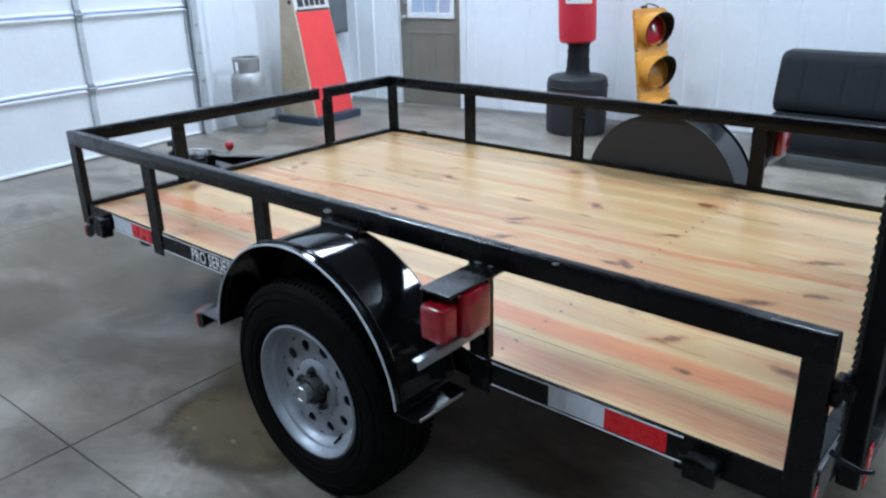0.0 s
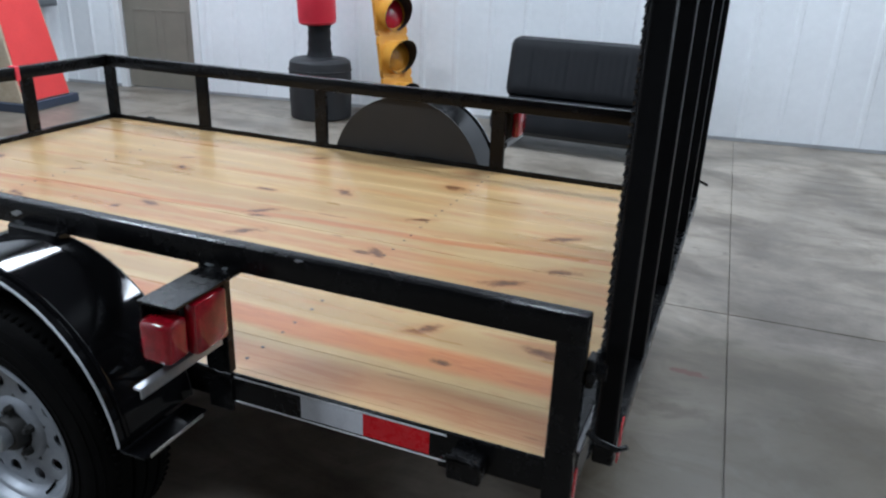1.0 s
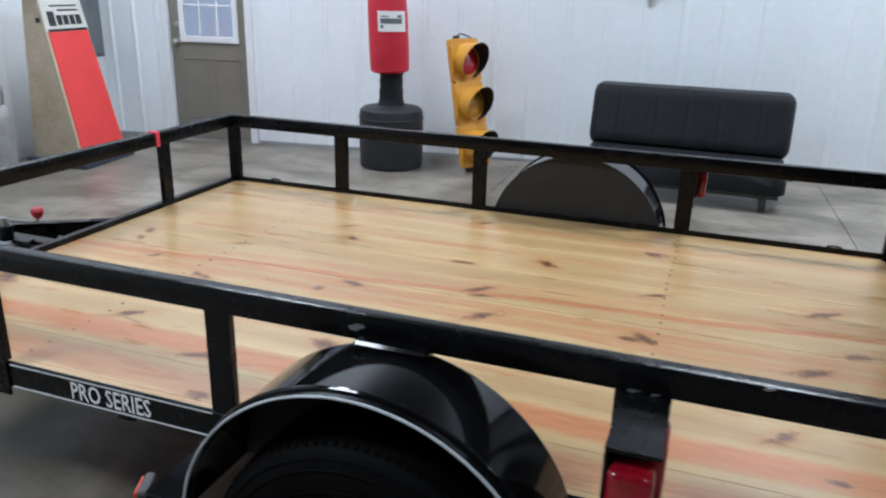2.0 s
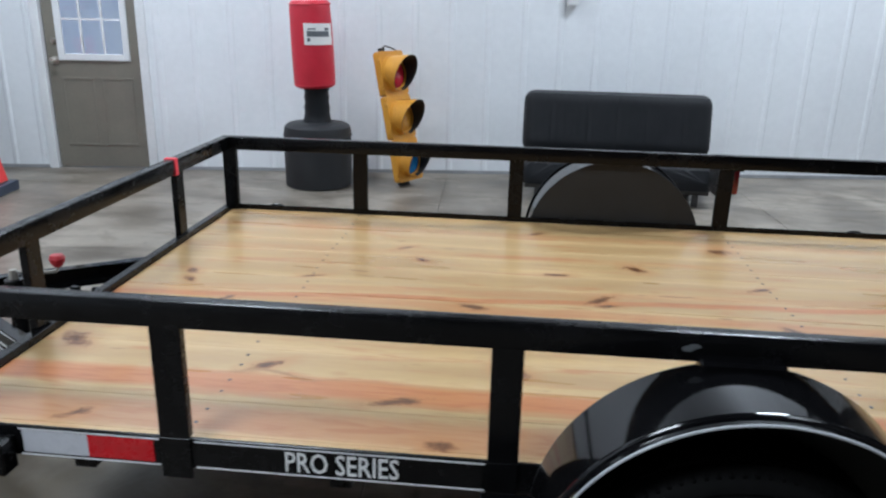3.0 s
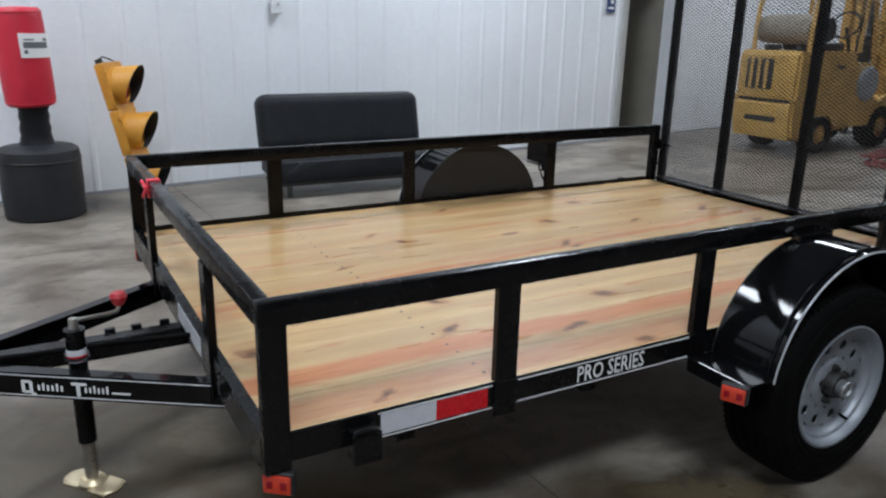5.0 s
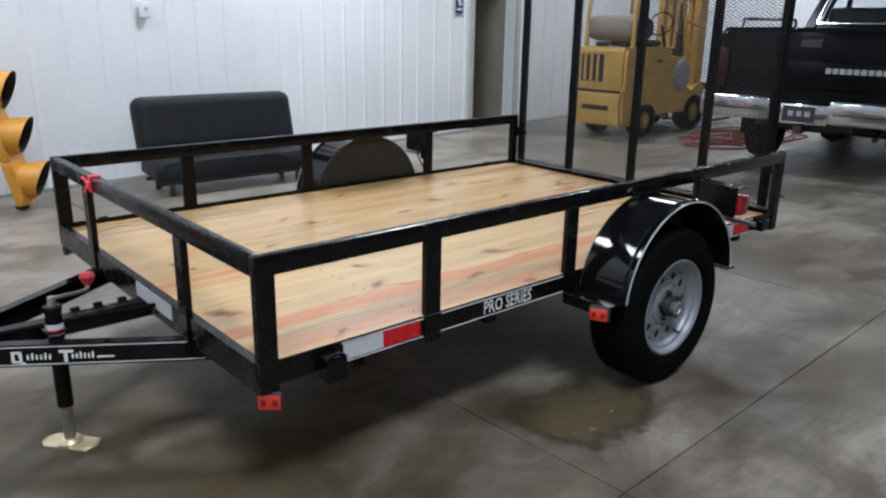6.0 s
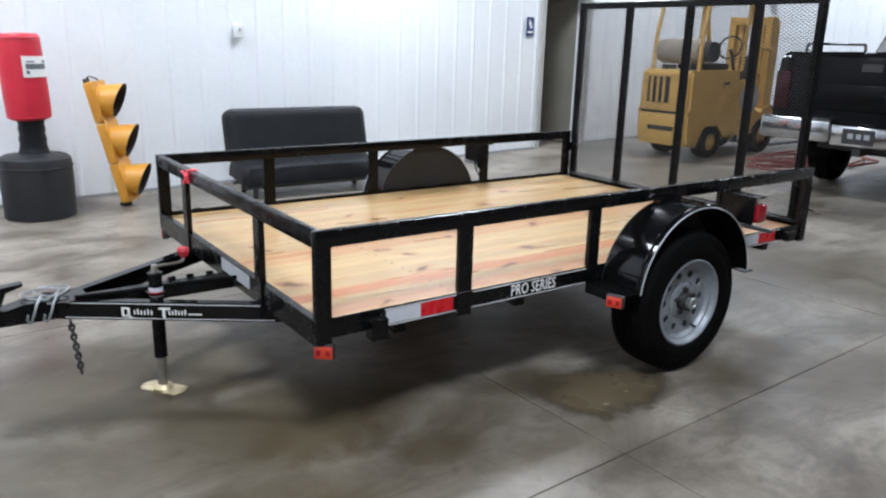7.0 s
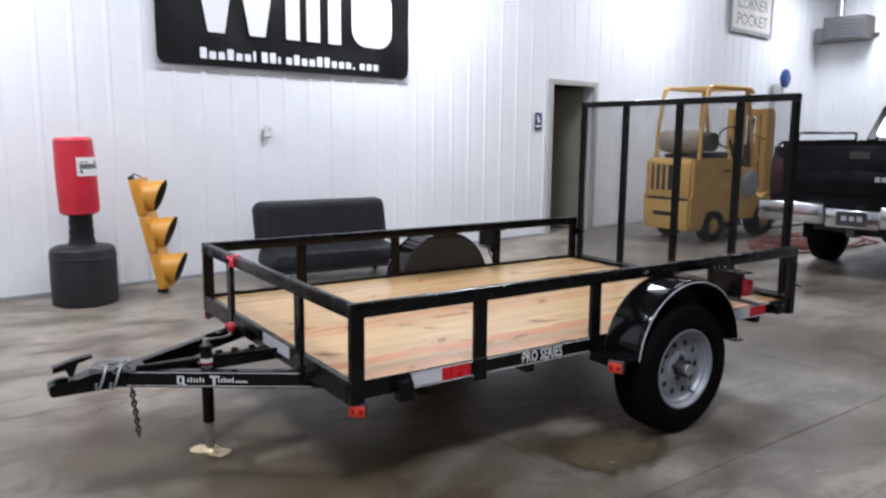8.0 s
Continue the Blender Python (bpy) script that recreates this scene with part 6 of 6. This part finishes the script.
    for y in (-0.085, 0.06):
        part("hydraulic_hose", sweep(B(), [(0.96, y, 0.5), (0.935, y, 1.0), (0.94, y, 1.5), (0.99, y, 1.72)], 0.012, 6), RUBBER, t)
    for y in (-0.1, 0.09):
        part("lift_chain", box(B(), 1.03, 1.045, y - 0.012, y + 0.012, 0.6, 1.76), STEEL_DARK, t)
    part("mast_brace", sweep(B(), [(0.53, -0.36, 1.5), (0.75, -0.36, 1.45), (0.95, -0.36, 1.42)], 0.02, 6), FORK_YELLOW, t)
    for z in (0.18, 0.55):
        part("carriage_bar", box(B(), 1.18, 1.23, -0.4, 0.4, z, z + 0.1, bevel=0.006), STEEL_DARK, t)
    for y in (-0.3, 0.2):
        part("fork", box(B(), 1.232, 2.18, y, y + 0.1, 0.05, 0.085, bevel=0.006), STEEL_DARK, t)
        part("fork", box(B(), 1.232, 1.27, y, y + 0.1, 0.0855, 0.6, bevel=0.006), STEEL_DARK, t)
    for x, r, wide in ((-0.28, 0.215, 0.17), (0.9, 0.25, 0.2)):
        for s in (-1, 1):
            y0 = s * (w - wide + 0.02)
            m = pose(x, y0, r, -90 * s, 0, 0)
            tyre = lathe(B(), [(r * 0.55, 0.0), (r * 0.94, 0.0), (r, 0.03), (r, wide - 0.03), (r * 0.94, wide), (r * 0.55, wide), (r * 0.52, wide - 0.03)], m, 32)
            rubber = part("tyre", tyre, RUBBER, t)
            hub = lathe(B(), [(r * 0.53, wide - 0.02), (r * 0.5, wide - 0.05), (r * 0.25, wide - 0.04), (r * 0.22, wide - 0.005), (0.0, wide)], m, 24)
            part("hub", hub, FORK_YELLOW, rubber)
    disc = lathe(B(), [(0.0, 0.035), (0.1, 0.03), (0.17, 0.03), (0.2, 0.015), (0.21, 0.0), (0.0, 0.0)], pose(0.5, -w - 0.001, 0.78, 90, 0, 0), 32)
    part("round_cover", disc, CABLE_GREY, t, "grey round side cover")


def gas_tank(t):
    tank = lathe(B(), [(0.0, -0.38), (0.09, -0.37), (0.145, -0.32), (0.165, -0.25), (0.165, 0.25), (0.145, 0.31), (0.09, 0.34), (0.0, 0.35)], pose(-0.48, 0.02, 1.385, 90, 0, 0), 32)
    tank = part("gas_cylinder", tank, TANK_BROWN, t, "dirty grey-brown gas cylinder")
    part("collar", lathe(B(), [(0.09, 0.35), (0.125, 0.37), (0.13, 0.47), (0.12, 0.47), (0.0, 0.43)], pose(-0.48, 0.02, 1.385, 90, 0, 0), 24), VISOR_BLACK, tank)
    for y in (-0.2, 0.2):
        part("cradle", box(B(), -0.6, -0.36, y - 0.03, y + 0.03, 1.151, 1.21, bevel=0.006), STEEL_DARK, t)


forklift()

# red extinguisher beside the forklift
ext = thing("fire_extinguisher", pose(9.3, 4.35, 0) @ Matrix.Scale(0.8, 4), "small red fire extinguisher standing on the floor", "fire extinguisher")
part("cylinder", lathe(B(), [(0.0, 0.0), (0.07, 0.0), (0.075, 0.02), (0.075, 0.3), (0.06, 0.35), (0.025, 0.37), (0.0, 0.37)], None, 24), BAG_RED, ext, "red cylinder")
part("valve", box(B(), -0.02, 0.06, -0.015, 0.015, 0.371, 0.43, bevel=0.006), VISOR_BLACK, ext)
part("hose", sweep(B(), [(0.05, 0, 0.41), (0.1, 0.01, 0.38), (0.105, 0.02, 0.25), (0.09, 0.02, 0.12)], 0.011, 6), VISOR_BLACK, ext)

# red hoses lying in loops on the floor
hose = B()
for k in range(7):
    line = []
    cx, cy, turn = 8.6 + 0.28 * (k % 4) - 0.1, 3.1 + 0.22 * (k % 3), 0.7 * k
    for i in range(46):
        a = turn + math.tau * 1.25 * i / 45
        line.append((cx + (0.75 + 0.1 * math.sin(3 * a)) * math.cos(a), cy + (0.36 + 0.06 * math.cos(2 * a + k)) * math.sin(a), 0.016 + 0.011 * k * (0.5 + 0.5 * math.sin(2.3 * a + k))))
    sweep(hose, line, 0.014, 6)
solid("air_hose", hose, HOSE_RED, pose(0, 0, 0), "faded red air hoses lying in loose loops", "hose", kind="stuff")


# pale flakes of dried paint on the floor
flakes = B()
for k, (x, y, size) in enumerate(((1.2, -0.27, 0.026), (1.37, -0.23, 0.018), (2.28, -0.2, 0.02), (-0.86, 3.05, 0.035))):
    ring = [(x + size * (0.55 + 0.45 * math.sin(3.7 * i + k)) * math.cos(math.tau * i / 11), y + 0.6 * size * (0.6 + 0.4 * math.cos(2.9 * i + k)) * math.sin(math.tau * i / 11)) for i in range(11)]
    low, top = [flakes.verts.new((a, b, 0.0005)) for a, b in ring], [flakes.verts.new((x + (a - x) * 0.8, y + (b - y) * 0.8, 0.003)) for a, b in ring]
    flakes.faces.new(top)
    for i in range(11):
        flakes.faces.new((low[i], low[(i + 1) % 11], top[(i + 1) % 11], top[i]))
solid("paint_flake", flakes, TANK_BROWN, pose(0, 0, 0), "pale dried flakes lying on the concrete", "debris", kind="stuff", smooth=0)


# ---- pickup truck, seen from behind ----
def pickup():
    """Local x points to its front, y to its left; the rear bumper stands at x = 0."""
    t = thing("pickup_truck", ROOM @ pose(6.72, 0.65, 0), "black pickup truck with a chrome rear bumper", "pickup truck")
    w = 0.94
    side_line = [(0.16, 0.72), (0.13, 0.95), (0.15, 1.2), (0.19, 1.42), (0.24, 1.46), (2.45, 1.48), (2.45, 0.62), (1.82, 0.62), (1.78, 0.85), (1.62, 1.02), (1.42, 1.08), (1.2, 1.02), (1.04, 0.85), (1.0, 0.6), (0.2, 0.62)]
    for s in (-1, 1):
        bm = prism(B(), side_line, s * w, s * (w - 0.07))
        bmesh.ops.bevel(bm, geom=[e for e in bm.edges if all(v.co.z > 1.4 for v in e.verts)], offset=0.03, segments=2, affect="EDGES")
        part("bed_side", bm, TRUCK_BLACK, t, "black pickup bed side")
        rail = sweep(B(), [(0.62, s * (w - 0.06), 1.47), (0.64, s * (w - 0.06), 1.54), (0.70, s * (w - 0.06), 1.55), (2.3, s * (w - 0.06), 1.565), (2.35, s * (w - 0.06), 1.55), (2.37, s * (w - 0.06), 1.47)], 0.018, 8)
        part("bed_rail", rail, CHROME, t, "chrome bed rail")
        lamp = part("tail_lamp", box(B(), 0.115, 0.2, s * w - (0.002 if s > 0 else -0.006) - (0.15 if s > 0 else 0.004), s * w + (0.004 if s > 0 else 0.15), 0.88, 1.27, bevel=0.02, segments=2), TAIL_RED, t, "dark red tail lamp")
    gate_bm = box(B(), 0.12, 0.17, -w + 0.16, w - 0.16, 0.74, 1.45, bevel=0.02, segments=2)
    tailgate = part("tailgate", gate_bm, TRUCK_BLACK, t, "black tailgate")
    part("tailgate_crease", box(B(), 0.105, 0.121, -w + 0.2, w - 0.2, 0.90, 1.16, bevel=0.01, segments=2), TRUCK_BLACK, tailgate)
    part("tailgate_trim", box(B(), 0.11, 0.13, -w + 0.18, w - 0.18, 1.425, 1.452, bevel=0.006), TRUCK_BLACK, tailgate)
    part("tailgate_handle", box(B(), 0.1, 0.119, -0.1, 0.1, 1.28, 1.36, bevel=0.008), VISOR_BLACK, tailgate)
    for k in range(9):
        y = -0.16 - 0.062 * k
        part("badge_bar", box(B(), 0.1005, 0.1045, y - 0.05, y, 1.05, 1.10, bevel=0.002), CABLE_GREY, tailgate)
    bumper = B()
    box(bumper, -0.02, 0.14, -w - 0.05, -0.27, 0.58, 0.81, bevel=0.03, segments=3)
    box(bumper, -0.02, 0.14, 0.27, w + 0.05, 0.58, 0.81, bevel=0.03, segments=3)
    box(bumper, 0.01, 0.14, -0.269, 0.269, 0.56, 0.76, bevel=0.015, segments=2)
    bumper = part("rear_bumper", bumper, CHROME, t, "chrome step bumper")
    for s in (-1, 1):
        part("bumper_groove", box(B(), -0.0225, -0.0195, min(s * 0.32, s * 0.88), max(s * 0.32, s * 0.88), 0.672, 0.69), STEEL_DARK, bumper)
    part("number_plate", box(B(), 0.004, 0.0095, -0.15, 0.15, 0.585, 0.735, bevel=0.002), INK, bumper, "black plate with pale bars")
    for a, b in ((-0.12, -0.045), (-0.04, 0.03), (0.035, 0.11)):
        part("plate_bar", box(B(), 0.002, 0.0038, a + 0.012, b - 0.012, 0.64, 0.69), CABLE_GREY, bumper)
    part("bed_floor", box(B(), 0.18, 2.44, -w + 0.075, w - 0.075, 0.72, 0.78), STEEL_DARK, t)
    part("bed_front", box(B(), 2.4, 2.445, -w + 0.075, w - 0.075, 0.781, 1.47), TRUCK_BLACK, t)
    part("chassis", box(B(), 0.2, 5.3, -0.45, 0.45, 0.5, 0.68), VISOR_BLACK, t)
    part("rear_axle", cyl(B(), (1.41, -0.75, 0.39), (1.41, 0.75, 0.39), 0.06, seg=14), VISOR_BLACK, t)
    part("differential", lathe(B(), [(0.0, -0.14), (0.1, -0.12), (0.15, 0.0), (0.1, 0.12), (0.0, 0.14)], pose(1.41, 0, 0.39, 90, 0, 0), 20), VISOR_BLACK, t)
    # cab with posts, rear window and roof
    cab = prism(B(), [(2.5, 0.6), (2.5, 1.46), (4.2, 1.44), (5.6, 1.30), (5.68, 1.1), (5.68, 0.62)], -w, w)
    part("cab_body", cab, TRUCK_BLACK, t, "black cab and bonnet")
    rear = B()
    for sy in (-1, 1):
        box(rear, 2.55, 2.63, min(sy * 0.70, sy * 0.84), max(sy * 0.70, sy * 0.84), 1.46, 1.93, bevel=0.02)
    box(rear, 2.55, 2.63, -0.699, 0.699, 1.46, 1.53, bevel=0.01)
    box(rear, 2.55, 2.63, -0.699, 0.699, 1.87, 1.93, bevel=0.01)

    def narrow(bm):
        """Lean a part of the cab inwards and forwards with its height."""
        for v in bm.verts:
            up = max(0.0, v.co.z - 1.46)
            v.co.y *= 1 - 0.38 * up
            v.co.x += 0.3 * up
        return bm

    part("cab_rear", narrow(rear), TRUCK_BLACK, t)
    part("roof", box(B(), 2.69, 3.8, -0.68, 0.68, 1.931, 1.985, bevel=0.025, segments=2), TRUCK_BLACK, t)
    for s in (-1, 1):
        part("pillar", sweep(B(), [(3.8, s * 0.66, 1.95), (4.3, s * 0.82, 1.46)], 0.035, 6), TRUCK_BLACK, t)
        part("pillar", sweep(B(), [(3.25, s * 0.67, 1.95), (3.25, s * 0.84, 1.46)], 0.03, 6), TRUCK_BLACK, t)
    part("rear_window", narrow(box(B(), 2.585, 2.592, -0.698, 0.698, 1.531, 1.869)), GLASS, t, smooth=0)
    for z in (1.52, 1.862):
        part("window_trim", narrow(box(B(), 2.54, 2.549, -0.71, 0.71, z, z + 0.022, bevel=0.003)), CHROME, t)
    for sy in (-1, 1):
        part("window_trim", narrow(box(B(), 2.54, 2.549, sy * 0.715 - 0.012, sy * 0.715 + 0.012, 1.5425, 1.8615, bevel=0.003)), CHROME, t)
    part("cab_seat", box(B(), 2.8, 3.0, -0.65, 0.65, 1.1, 1.72, bevel=0.06, segments=2), VINYL, t)
    for x in (1.41, 4.85):
        for s in (-1, 1):
            m = pose(x, s * 0.62, 0.38, -90 * s, 0, 0)
            tyre = lathe(B(), [(0.21, 0.0), (0.34, 0.0), (0.37, 0.02), (0.38, 0.05), (0.38, 0.12), (0.372, 0.125), (0.372, 0.135), (0.38, 0.14), (0.38, 0.21), (0.37, 0.24), (0.34, 0.26), (0.21, 0.26), (0.2, 0.22)], m, 44)
            rubber = part("tyre", tyre, RUBBER, t)
            part("rim", lathe(B(), [(0.205, 0.25), (0.19, 0.2), (0.1, 0.19), (0.08, 0.22), (0.0, 0.23)], m, 28), CHROME, rubber)
    for s in (-1, 1):
        part("mud_flap", box(B(), 1.0, 1.012, s * 0.75 - 0.15, s * 0.75 + 0.15, 0.3, 0.6), RUBBER, t)
    part("tow_hitch", box(B(), 0.02, 0.25, -0.04, 0.04, 0.47, 0.54, bevel=0.004), VISOR_BLACK, t)
    part("exhaust", sweep(B(), [(1.9, -0.6, 0.5), (0.6, -0.62, 0.48), (0.2, -0.66, 0.46)], 0.03, 8), VISOR_BLACK, t)


pickup()
